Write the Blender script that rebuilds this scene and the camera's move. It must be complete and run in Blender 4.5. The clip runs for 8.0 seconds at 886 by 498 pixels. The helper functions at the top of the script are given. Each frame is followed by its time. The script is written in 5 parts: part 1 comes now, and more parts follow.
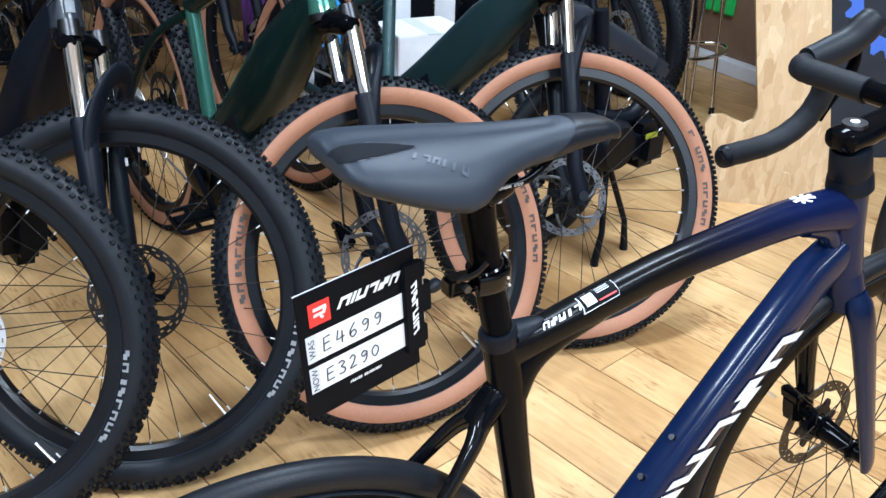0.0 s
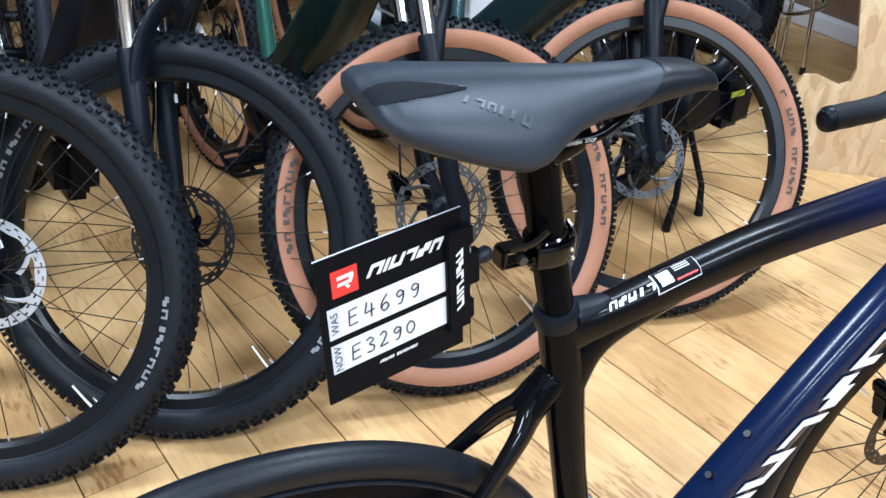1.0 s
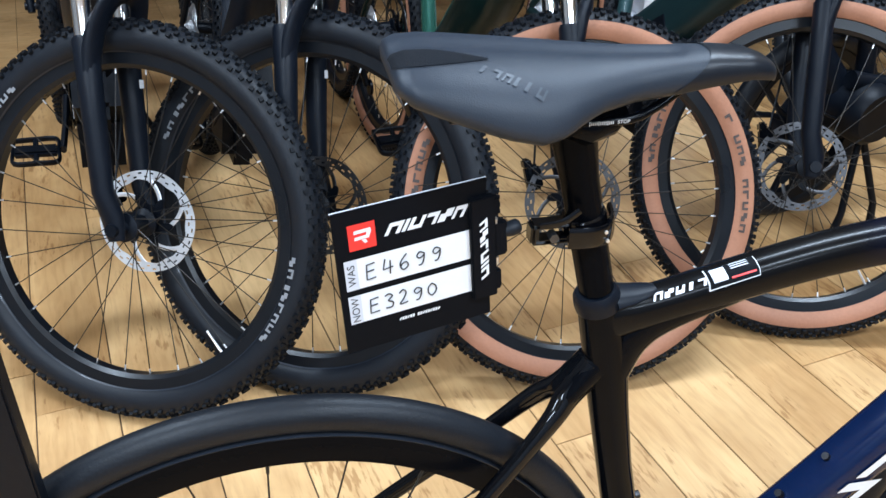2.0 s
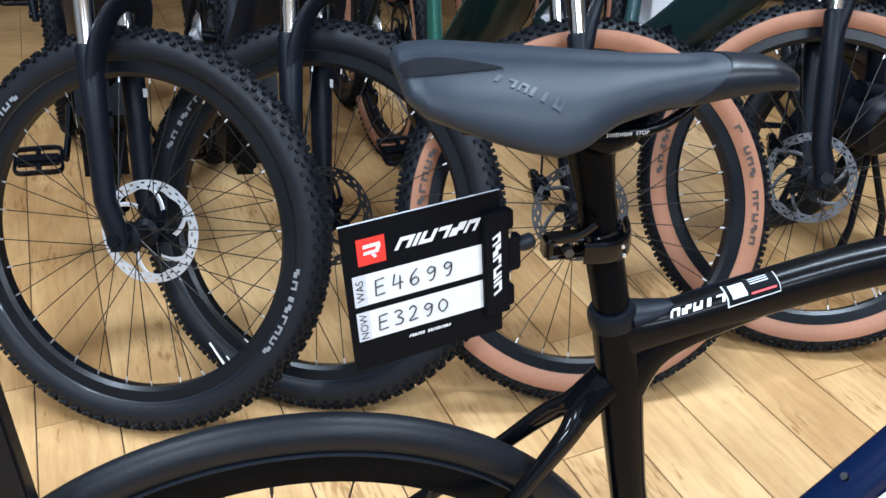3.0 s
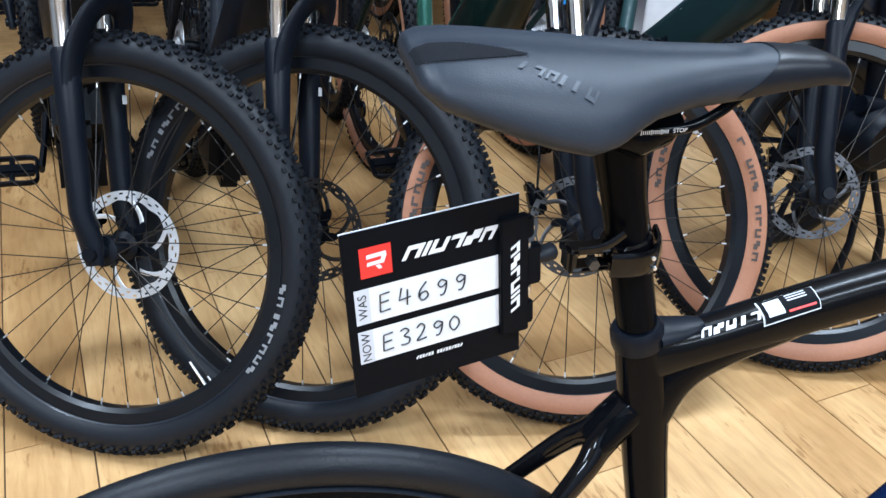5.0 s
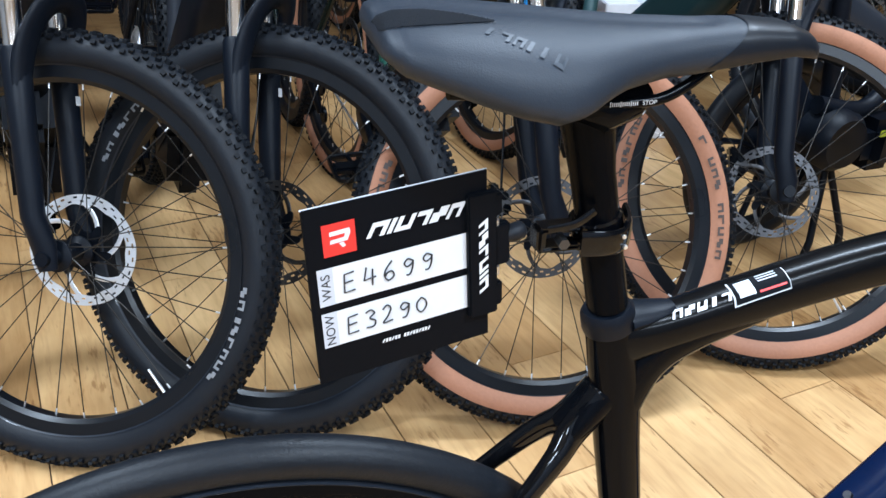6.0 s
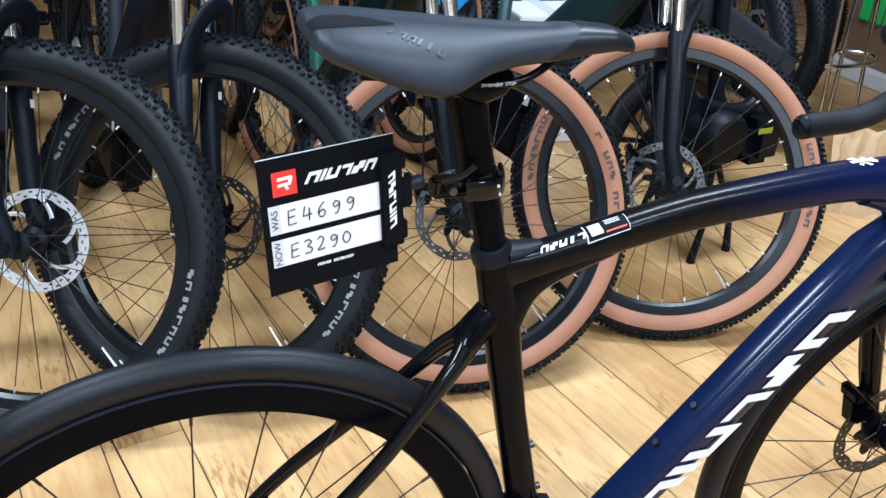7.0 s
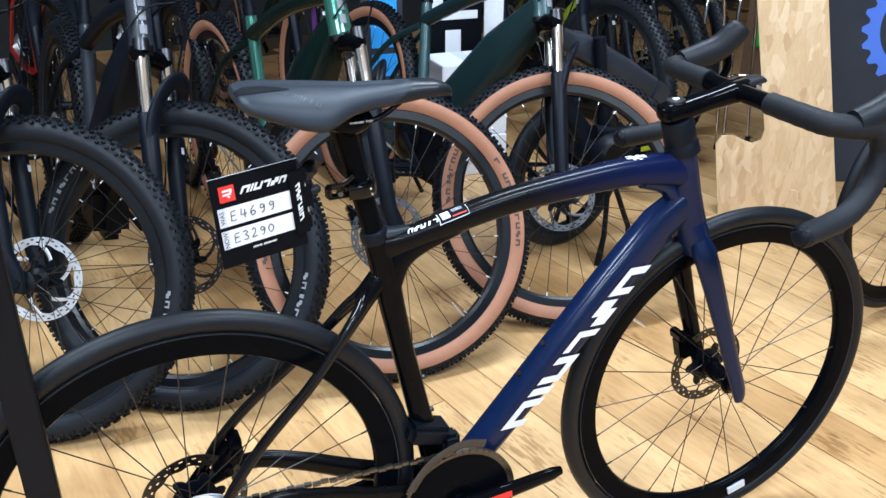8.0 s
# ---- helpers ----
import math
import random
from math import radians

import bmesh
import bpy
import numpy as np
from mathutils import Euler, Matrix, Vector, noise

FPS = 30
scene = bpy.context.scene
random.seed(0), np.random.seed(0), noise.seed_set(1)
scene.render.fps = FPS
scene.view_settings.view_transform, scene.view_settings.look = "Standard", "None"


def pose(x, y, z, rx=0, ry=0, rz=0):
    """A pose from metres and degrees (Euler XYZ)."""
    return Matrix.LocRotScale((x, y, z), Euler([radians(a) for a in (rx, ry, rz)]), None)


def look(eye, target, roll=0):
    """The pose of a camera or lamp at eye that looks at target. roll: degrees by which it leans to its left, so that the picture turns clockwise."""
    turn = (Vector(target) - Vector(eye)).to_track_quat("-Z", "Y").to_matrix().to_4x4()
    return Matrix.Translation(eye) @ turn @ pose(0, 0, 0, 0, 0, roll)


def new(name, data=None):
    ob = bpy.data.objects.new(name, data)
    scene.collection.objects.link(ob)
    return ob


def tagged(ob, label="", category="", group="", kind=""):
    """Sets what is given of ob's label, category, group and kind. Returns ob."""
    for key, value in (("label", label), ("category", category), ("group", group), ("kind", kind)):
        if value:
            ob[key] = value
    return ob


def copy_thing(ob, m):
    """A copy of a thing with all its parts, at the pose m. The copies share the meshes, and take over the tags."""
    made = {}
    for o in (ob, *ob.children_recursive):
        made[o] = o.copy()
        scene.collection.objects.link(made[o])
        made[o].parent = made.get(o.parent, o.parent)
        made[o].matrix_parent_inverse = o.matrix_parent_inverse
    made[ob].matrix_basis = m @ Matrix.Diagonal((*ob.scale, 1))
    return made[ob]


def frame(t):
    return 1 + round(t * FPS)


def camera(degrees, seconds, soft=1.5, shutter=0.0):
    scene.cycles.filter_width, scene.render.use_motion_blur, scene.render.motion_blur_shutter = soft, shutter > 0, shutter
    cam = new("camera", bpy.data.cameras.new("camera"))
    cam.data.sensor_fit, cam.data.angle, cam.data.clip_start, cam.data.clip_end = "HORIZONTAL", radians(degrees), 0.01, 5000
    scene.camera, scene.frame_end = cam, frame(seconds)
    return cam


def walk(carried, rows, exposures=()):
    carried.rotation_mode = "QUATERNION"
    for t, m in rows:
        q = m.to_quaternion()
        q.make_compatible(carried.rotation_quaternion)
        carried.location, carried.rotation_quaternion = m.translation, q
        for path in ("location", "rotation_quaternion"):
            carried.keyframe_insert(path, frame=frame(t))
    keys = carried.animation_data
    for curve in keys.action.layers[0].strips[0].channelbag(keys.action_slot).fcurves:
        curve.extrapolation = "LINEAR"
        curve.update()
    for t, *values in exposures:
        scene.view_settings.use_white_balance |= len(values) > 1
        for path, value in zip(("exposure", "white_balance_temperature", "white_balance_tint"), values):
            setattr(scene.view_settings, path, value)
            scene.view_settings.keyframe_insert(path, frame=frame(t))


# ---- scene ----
cam = camera(54.2, 8.0)
PATH = [
    (0, (-0.419, -0.58, 1.233), (0.482, 0.936, 0.289), 1.9),
    (0.5, (-0.41, -0.548, 1.207), (0.445, 0.973, 0.23), 1.9),
    (1, (-0.359, -0.496, 1.187), (0.387, 1.038, 0.142), 2.5),
    (1.5, (-0.279, -0.52, 1.183), (0.197, 1.099, 0.109), 1.8),
    (2, (-0.258, -0.56, 1.182), (0.087, 1.1, 0.121), 0.7),
    (3.5, (-0.261, -0.526, 1.167), (0.079, 1.149, 0.127), 0.8),
    (4, (-0.253, -0.517, 1.158), (0.089, 1.16, 0.123), 1.0),
    (5.5, (-0.273, -0.472, 1.119), (0.152, 1.213, 0.13), 2.0),
    (6, (-0.268, -0.476, 1.107), (0.202, 1.204, 0.129), 2.3),
    (6.5, (-0.253, -0.526, 1.121), (0.258, 1.144, 0.146), 2.9),
    (7, (-0.306, -0.663, 1.148), (0.313, 0.988, 0.204), 3.6),
    (7.5, (-0.369, -0.859, 1.207), (0.332, 0.78, 0.299), 2.0),
    (8, (-0.341, -1.061, 1.257), (0.349, 0.613, 0.409), -0.1),
]
walk(cam, [(t, look(eye, target, roll)) for t, eye, target, roll in PATH], [(0, 0.08), (1.0, 0.0), (2.0, -0.12), (6.0, -0.1), (8.0, -0.06)])

# ---- light ----
world = bpy.data.worlds.new("shop_air")
world.use_nodes = True
world.node_tree.nodes["Background"].inputs[0].default_value = (0.9, 0.95, 1.0, 1)
world.node_tree.nodes["Background"].inputs[1].default_value = 0.12
scene.world = world
# the pair at y -3.3 is added, unseen, for highlights on chrome and gloss
LAMPS = [(-1.6, -3.3), (1.2, -3.3), (-1.6, -1.2), (1.2, -1.2), (-1.6, 1.0), (1.2, 1.0)]
LAMP_WATTS = 98.0
for lx, ly in LAMPS:
    lamp = bpy.data.lights.new("panel_light", "AREA")
    lamp.shape, lamp.size, lamp.size_y = "RECTANGLE", 1.2, 0.3
    lamp.energy, lamp.color = LAMP_WATTS, (0.645, 0.805, 1.0)
    new("panel_light", lamp).matrix_world = pose(lx, ly, 2.93)


# ---- materials ----
def mat(name, colour, rough=0.5, metal=0.0, spread=0.15, scale=30.0, bump=0.0, coat=0.0, stretch=(1, 1, 1), rough_spread=0.1, per_object=0.0, fine=4.0, spec=0.5):
    """A surface with two scales of variation in colour and gloss, and a fine relief."""
    m = bpy.data.materials.new(name)
    m.use_nodes = True
    nt = m.node_tree
    nd, ln = nt.nodes, nt.links
    b = nd["Principled BSDF"]
    tc, mp = nd.new("ShaderNodeTexCoord"), nd.new("ShaderNodeMapping")
    mp.inputs["Scale"].default_value = stretch
    ln.new(tc.outputs["Object"], mp.inputs["Vector"])
    n1, n2 = nd.new("ShaderNodeTexNoise"), nd.new("ShaderNodeTexNoise")
    n1.inputs["Scale"].default_value, n1.inputs["Detail"].default_value = scale / 6, 3
    n2.inputs["Scale"].default_value, n2.inputs["Detail"].default_value = scale * fine, 4
    for n in (n1, n2):
        ln.new(mp.outputs[0], n.inputs["Vector"])
    add = nd.new("ShaderNodeMath")
    add.operation = "ADD"
    ln.new(n1.outputs["Fac"], add.inputs[0])
    ln.new(n2.outputs["Fac"], add.inputs[1])
    last = add.outputs[0]
    if per_object:
        oi, ma = nd.new("ShaderNodeObjectInfo"), nd.new("ShaderNodeMath")
        ma.operation = "MULTIPLY_ADD"
        ma.inputs[1].default_value, ma.inputs[2].default_value = per_object, -per_object / 2
        ln.new(oi.outputs["Random"], ma.inputs[0])
        ad2 = nd.new("ShaderNodeMath")
        ad2.operation = "ADD"
        ln.new(last, ad2.inputs[0])
        ln.new(ma.outputs[0], ad2.inputs[1])
        last = ad2.outputs[0]
    mr = nd.new("ShaderNodeMapRange")
    mr.inputs["From Min"].default_value, mr.inputs["From Max"].default_value = 0.5, 1.5
    mr.inputs["To Min"].default_value, mr.inputs["To Max"].default_value = 1 - spread, 1 + spread
    ln.new(last, mr.inputs["Value"])
    mx = nd.new("ShaderNodeMix")
    mx.data_type, mx.blend_type = "RGBA", "MULTIPLY"
    mx.inputs["Factor"].default_value = 1
    mx.inputs["A"].default_value = (*colour, 1)
    ln.new(mr.outputs[0], mx.inputs["B"])
    ln.new(mx.outputs["Result"], b.inputs["Base Color"])
    rr = nd.new("ShaderNodeMapRange")
    rr.inputs["To Min"].default_value, rr.inputs["To Max"].default_value = max(0.02, rough - rough_spread), min(1, rough + rough_spread)
    ln.new(n1.outputs["Fac"], rr.inputs["Value"])
    ln.new(rr.outputs[0], b.inputs["Roughness"])
    b.inputs["Metallic"].default_value = metal
    b.inputs["Specular IOR Level"].default_value = spec
    b.inputs["Coat Weight"].default_value = coat
    b.inputs["Coat Roughness"].default_value = 0.06
    if bump:
        bp = nd.new("ShaderNodeBump")
        bp.inputs["Strength"].default_value, bp.inputs["Distance"].default_value = bump, 0.002
        ln.new(n2.outputs["Fac"], bp.inputs["Height"])
        ln.new(bp.outputs[0], b.inputs["Normal"])
    return m


def fade_paint(name, rear, front, x0, x1):
    """Lacquer that fades along the frame from one colour to the other."""
    m = mat(name, rear, 0.26, 0.0, 0.1, 60, coat=0.05, rough_spread=0.05, spec=0.10)
    nd, ln = m.node_tree.nodes, m.node_tree.links
    tc, sx, mr, mx = nd.new("ShaderNodeTexCoord"), nd.new("ShaderNodeSeparateXYZ"), nd.new("ShaderNodeMapRange"), nd.new("ShaderNodeMix")
    mr.inputs["From Min"].default_value, mr.inputs["From Max"].default_value = x0, x1
    mx.data_type = "RGBA"
    mx.inputs["A"].default_value, mx.inputs["B"].default_value = (*rear, 1), (*front, 1)
    ln.new(tc.outputs["Object"], sx.inputs[0])
    ln.new(sx.outputs["X"], mr.inputs["Value"])
    ln.new(mr.outputs[0], mx.inputs["Factor"])
    ln.new(mx.outputs["Result"], nd["Principled BSDF"].inputs["Base Color"])
    return m


def wood_floor(name):
    m = bpy.data.materials.new(name)
    m.use_nodes = True
    nd, ln = m.node_tree.nodes, m.node_tree.links
    b = nd["Principled BSDF"]
    tc, oi = nd.new("ShaderNodeTexCoord"), nd.new("ShaderNodeObjectInfo")
    off = nd.new("ShaderNodeVectorMath")
    off.operation = "MULTIPLY_ADD"
    ln.new(oi.outputs["Random"], off.inputs[0])
    off.inputs[1].default_value = (31, 17, 5)
    ln.new(tc.outputs["Object"], off.inputs[2])
    mp = nd.new("ShaderNodeMapping")
    mp.inputs["Scale"].default_value = (1.2, 10, 5)
    ln.new(off.outputs[0], mp.inputs["Vector"])
    grain, streak, blot, scuff = (nd.new("ShaderNodeTexNoise") for _ in range(4))
    for n, sc, de, di in ((grain, 9, 6, 0.6), (streak, 1.6, 3, 1.4), (blot, 4.2, 4, 0.3), (scuff, 40, 3, 0.4)):
        n.inputs["Scale"].default_value, n.inputs["Detail"].default_value, n.inputs["Distortion"].default_value = sc, de, di
    ln.new(mp.outputs[0], grain.inputs["Vector"])
    ln.new(mp.outputs[0], streak.inputs["Vector"])
    ln.new(off.outputs[0], blot.inputs["Vector"])
    ln.new(off.outputs[0], scuff.inputs["Vector"])
    r1 = nd.new("ShaderNodeValToRGB")
    r1.color_ramp.elements[0].position, r1.color_ramp.elements[0].color = 0.26, (0.50, 0.284, 0.116, 1)
    r1.color_ramp.elements[1].position, r1.color_ramp.elements[1].color = 0.72, (0.705, 0.450, 0.214, 1)
    mixv = nd.new("ShaderNodeMath")
    mixv.operation = "MULTIPLY_ADD"
    mixv.inputs[1].default_value = 0.42
    ln.new(oi.outputs["Random"], mixv.inputs[0])
    half = nd.new("ShaderNodeMath")
    half.operation = "MULTIPLY"
    half.inputs[1].default_value = 0.58
    ln.new(streak.outputs["Fac"], half.inputs[0])
    ln.new(half.outputs[0], mixv.inputs[2])
    ln.new(mixv.outputs[0], r1.inputs["Fac"])
    r2 = nd.new("ShaderNodeValToRGB")
    r2.color_ramp.elements[0].position, r2.color_ramp.elements[0].color = 0.30, (0.68, 0.60, 0.53, 1)
    r2.color_ramp.elements[1].position, r2.color_ramp.elements[1].color = 0.56, (1, 1, 1, 1)
    ln.new(grain.outputs["Fac"], r2.inputs["Fac"])
    mx = nd.new("ShaderNodeMix")
    mx.data_type, mx.blend_type = "RGBA", "MULTIPLY"
    mx.inputs["Factor"].default_value = 0.45
    ln.new(r1.outputs["Color"], mx.inputs["A"])
    ln.new(r2.outputs["Color"], mx.inputs["B"])
    r3 = nd.new("ShaderNodeValToRGB")
    r3.color_ramp.elements[0].position, r3.color_ramp.elements[0].color = 0.36, (0.66, 0.58, 0.50, 1)
    r3.color_ramp.elements[1].position, r3.color_ramp.elements[1].color = 0.6, (1, 1, 1, 1)
    ln.new(blot.outputs["Fac"], r3.inputs["Fac"])
    mx2 = nd.new("ShaderNodeMix")
    mx2.data_type, mx2.blend_type = "RGBA", "MULTIPLY"
    mx2.inputs["Factor"].default_value = 0.6
    ln.new(mx.outputs["Result"], mx2.inputs["A"])
    ln.new(r3.outputs["Color"], mx2.inputs["B"])
    # short dark scratches and dents, here and there
    smp, snoise, spot, cut, dirt, mx3 = nd.new("ShaderNodeMapping"), nd.new("ShaderNodeTexNoise"), nd.new("ShaderNodeTexNoise"), nd.new("ShaderNodeMath"), nd.new("ShaderNodeValToRGB"), nd.new("ShaderNodeMix")
    smp.inputs["Scale"].default_value, smp.inputs["Rotation"].default_value = (9, 46, 10), (0, 0, 0.25)
    snoise.inputs["Scale"].default_value, snoise.inputs["Detail"].default_value = 2.6, 5
    spot.inputs["Scale"].default_value, spot.inputs["Detail"].default_value = 5.5, 2
    cut.operation = "MULTIPLY"
    dirt.color_ramp.elements[0].position, dirt.color_ramp.elements[0].color = 0.325, (1, 1, 1, 1)
    dirt.color_ramp.elements[1].position, dirt.color_ramp.elements[1].color = 0.40, (0.56, 0.46, 0.37, 1)
    mx3.data_type, mx3.blend_type = "RGBA", "MULTIPLY"
    mx3.inputs["Factor"].default_value = 0.8
    ln.new(off.outputs[0], smp.inputs["Vector"])
    ln.new(smp.outputs[0], snoise.inputs["Vector"])
    ln.new(off.outputs[0], spot.inputs["Vector"])
    ln.new(snoise.outputs["Fac"], cut.inputs[0])
    ln.new(spot.outputs["Fac"], cut.inputs[1])
    ln.new(cut.outputs[0], dirt.inputs["Fac"])
    ln.new(mx2.outputs["Result"], mx3.inputs["A"])
    ln.new(dirt.outputs["Color"], mx3.inputs["B"])
    ln.new(mx3.outputs["Result"], b.inputs["Base Color"])
    rr = nd.new("ShaderNodeMapRange")
    rr.inputs["To Min"].default_value, rr.inputs["To Max"].default_value = 0.28, 0.52
    ln.new(scuff.outputs["Fac"], rr.inputs["Value"])
    ln.new(rr.outputs[0], b.inputs["Roughness"])
    bp = nd.new("ShaderNodeBump")
    bp.inputs["Strength"].default_value, bp.inputs["Distance"].default_value = 0.25, 0.001
    ln.new(grain.outputs["Fac"], bp.inputs["Height"])
    ln.new(bp.outputs[0], b.inputs["Normal"])
    return m


def strand_board(name):
    """Pressed board of pale flakes that lie every way."""
    m = bpy.data.materials.new(name)
    m.use_nodes = True
    nd, ln = m.node_tree.nodes, m.node_tree.links
    b = nd["Principled BSDF"]
    tc = nd.new("ShaderNodeTexCoord")
    last = None
    for turn, sc, low, high in ((0.35, 30, (0.53, 0.345, 0.185), (0.62, 0.430, 0.245)), (1.45, 36, (0.55, 0.360, 0.195), (0.64, 0.450, 0.265)), (2.5, 42, (0.47, 0.290, 0.145), (0.62, 0.420, 0.235)), (0.95, 44, (0.55, 0.370, 0.205), (0.70, 0.510, 0.310))):
        mp, no, vo = nd.new("ShaderNodeMapping"), nd.new("ShaderNodeTexNoise"), nd.new("ShaderNodeTexVoronoi")
        mp.inputs["Rotation"].default_value = (0, turn, 0)
        mp.inputs["Scale"].default_value = (1.0, 1.0, 0.30)
        no.inputs["Scale"].default_value, no.inputs["Detail"].default_value = 14, 3
        ln.new(tc.outputs["Object"], mp.inputs["Vector"])
        ln.new(tc.outputs["Object"], no.inputs["Vector"])
        wob = nd.new("ShaderNodeMix")
        wob.data_type, wob.blend_type = "RGBA", "ADD"
        wob.inputs["Factor"].default_value = 0.02
        ln.new(mp.outputs[0], wob.inputs["A"])
        ln.new(no.outputs["Color"], wob.inputs["B"])
        vo.inputs["Scale"].default_value = sc
        ln.new(wob.outputs["Result"], vo.inputs["Vector"])
        ra = nd.new("ShaderNodeValToRGB")
        ra.color_ramp.elements[0].color, ra.color_ramp.elements[1].color = (*low, 1), (*high, 1)
        sp = nd.new("ShaderNodeSeparateColor")
        ln.new(vo.outputs["Color"], sp.inputs[0])
        ln.new(sp.outputs[0], ra.inputs["Fac"])
        if last is None:
            last = ra.outputs["Color"]
        else:
            over, mx = nd.new("ShaderNodeMath"), nd.new("ShaderNodeMix")
            over.operation = "GREATER_THAN"
            over.inputs[1].default_value = 0.62
            ln.new(sp.outputs[1], over.inputs[0])
            mx.data_type = "RGBA"
            ln.new(over.outputs[0], mx.inputs["Factor"])
            ln.new(last, mx.inputs["A"])
            ln.new(ra.outputs["Color"], mx.inputs["B"])
            last = mx.outputs["Result"]
    fib, fmp, fra, fmx = nd.new("ShaderNodeTexNoise"), nd.new("ShaderNodeMapping"), nd.new("ShaderNodeMapRange"), nd.new("ShaderNodeMix")
    fmp.inputs["Scale"].default_value, fmp.inputs["Rotation"].default_value = (1, 1, 0.2), (0, 0.7, 0)
    fib.inputs["Scale"].default_value, fib.inputs["Detail"].default_value = 160, 4
    fra.inputs["To Min"].default_value, fra.inputs["To Max"].default_value = 0.82, 1.12
    fmx.data_type, fmx.blend_type = "RGBA", "MULTIPLY"
    fmx.inputs["Factor"].default_value = 1
    ln.new(tc.outputs["Object"], fmp.inputs["Vector"])
    ln.new(fmp.outputs[0], fib.inputs["Vector"])
    ln.new(fib.outputs["Fac"], fra.inputs["Value"])
    ln.new(last, fmx.inputs["A"])
    ln.new(fra.outputs[0], fmx.inputs["B"])
    last = fmx.outputs["Result"]
    ln.new(last, b.inputs["Base Color"])
    b.inputs["Roughness"].default_value = 0.55
    bp = nd.new("ShaderNodeBump")
    bp.inputs["Strength"].default_value, bp.inputs["Distance"].default_value = 0.3, 0.002
    ln.new(last, bp.inputs["Height"])
    ln.new(bp.outputs[0], b.inputs["Normal"])
    return m


def glow(name, colour, strength):
    m = bpy.data.materials.new(name)
    m.use_nodes = True
    b = m.node_tree.nodes["Principled BSDF"]
    b.inputs["Emission Color"].default_value = (*colour, 1)
    b.inputs["Emission Strength"].default_value = strength
    return m


RUBBER = mat("tyre_rubber", (0.0068, 0.0088, 0.0126), 0.50, 0, 0.25, 60, bump=0.15, spec=0.24)
# knob rubber darker than the casing: the knobs' shaded sides put into colour
SHADED_TREAD = mat("shaded_tread_rubber", (0.0040, 0.0052, 0.0075), 0.60, 0, 0.25, 60, bump=0.2, spec=0.16)
ROAD_RUBBER = mat("road_tyre_rubber", (0.0050, 0.0066, 0.0095), 0.44, 0, 0.25, 80, bump=0.2, spec=0.24)
TAN = mat("tan_sidewall", (0.34, 0.150, 0.086), 0.72, 0, 0.14, 40, bump=0.15)
PRINT_DARK = mat("dark_print", (0.055, 0.04, 0.035), 0.6)
PRINT_PALE = mat("pale_print", (0.19, 0.20, 0.215), 0.55, 0, 0.3, 120)
GLOSS = mat("gloss_black_lacquer", (0.0018, 0.0022, 0.0032), 0.08, 0, 0.15, 50, coat=0.03, rough_spread=0.04, spec=0.06)
RIM = mat("black_rim", (0.0045, 0.0058, 0.0082), 0.30, 0, 0.2, 60, spec=0.30)
CARBON = mat("satin_carbon", (0.0014, 0.0020, 0.0032), 0.24, 0, 0.2, 60, spec=0.035)
MATTE = mat("matte_black", (0.0030, 0.0050, 0.0092), 0.44, 0, 0.2, 40, bump=0.06, spec=0.17)
PLASTIC = mat("black_plastic", (0.0028, 0.0042, 0.0072), 0.38, 0, 0.2, 40, bump=0.1, spec=0.15)
GREYBLACK = mat("charcoal_paint", (0.016, 0.020, 0.028), 0.4, 0, 0.12, 40, coat=0.2, spec=0.35)
BLUE = mat("blue_lacquer", (0.0030, 0.0098, 0.038), 0.18, 0.0, 0.12, 300, coat=0.10, rough_spread=0.04, spec=0.18)
FADE = fade_paint("black_to_blue_lacquer", (0.003, 0.003, 0.0035), (0.0032, 0.0075, 0.037), 0.22, 0.43)
CHROME = mat("chrome", (0.82, 0.83, 0.85), 0.1, 1.0, 0.06, 40, rough_spread=0.05)
STEEL = mat("brushed_steel", (0.86, 0.87, 0.90), 0.45, 1.0, 0.12, 60)
DARKSTEEL = mat("dark_steel", (0.07, 0.07, 0.075), 0.35, 1.0, 0.2, 60)
SPOKE = mat("black_spoke", (0.03, 0.028, 0.026), 0.35, 0.5, 0.2, 60, spec=0.3)
GREEN = mat("dark_green_lacquer", (0.003, 0.011, 0.010), 0.24, 0.0, 0.15, 60, coat=0.15, spec=0.22)
GREENBRIGHT = mat("metallic_green_lacquer", (0.05, 0.20, 0.15), 0.22, 0.6, 0.15, 60, coat=0.8)
TEAL = mat("teal_green_paint", (0.026, 0.068, 0.074), 0.35, 0.1, 0.1, 40, coat=0.3)
DARKTEAL = mat("dark_teal_paint", (0.0075, 0.021, 0.023), 0.35, 0.0, 0.1, 40, coat=0.1, spec=0.25)
RED = mat("red_paint", (0.42, 0.02, 0.02), 0.3, 0, 0.15, 40, coat=0.5)
SADDLE = mat("grey_saddle_cover", (0.0160, 0.0222, 0.0325), 0.50, 0, 0.08, 60, bump=0.12, fine=16, spec=0.30)
SADDLE_DARK = mat("dark_suede_patch", (0.0075, 0.009, 0.012), 0.85, 0, 0.35, 260, bump=0.5, spec=0.12)
SADDLE_NOSE = mat("smooth_nose_cover", (0.0065, 0.0085, 0.0125), 0.38, 0, 0.08, 60, spec=0.27)
CARD = mat("black_card", (0.0030, 0.0038, 0.0056), 0.5, 0, 0.15, 40, spec=0.06)
WHITE = mat("white_print", (0.69, 0.70, 0.72), 0.45, 0, 0.04, 30)
PALEGREY = mat("pale_grey_print", (0.55, 0.57, 0.62), 0.5, 0, 0.04, 30)
REDPRINT = mat("red_print", (0.75, 0.03, 0.025), 0.45, 0, 0.05, 30)
INK = mat("black_ink", (0.012, 0.012, 0.015), 0.5)
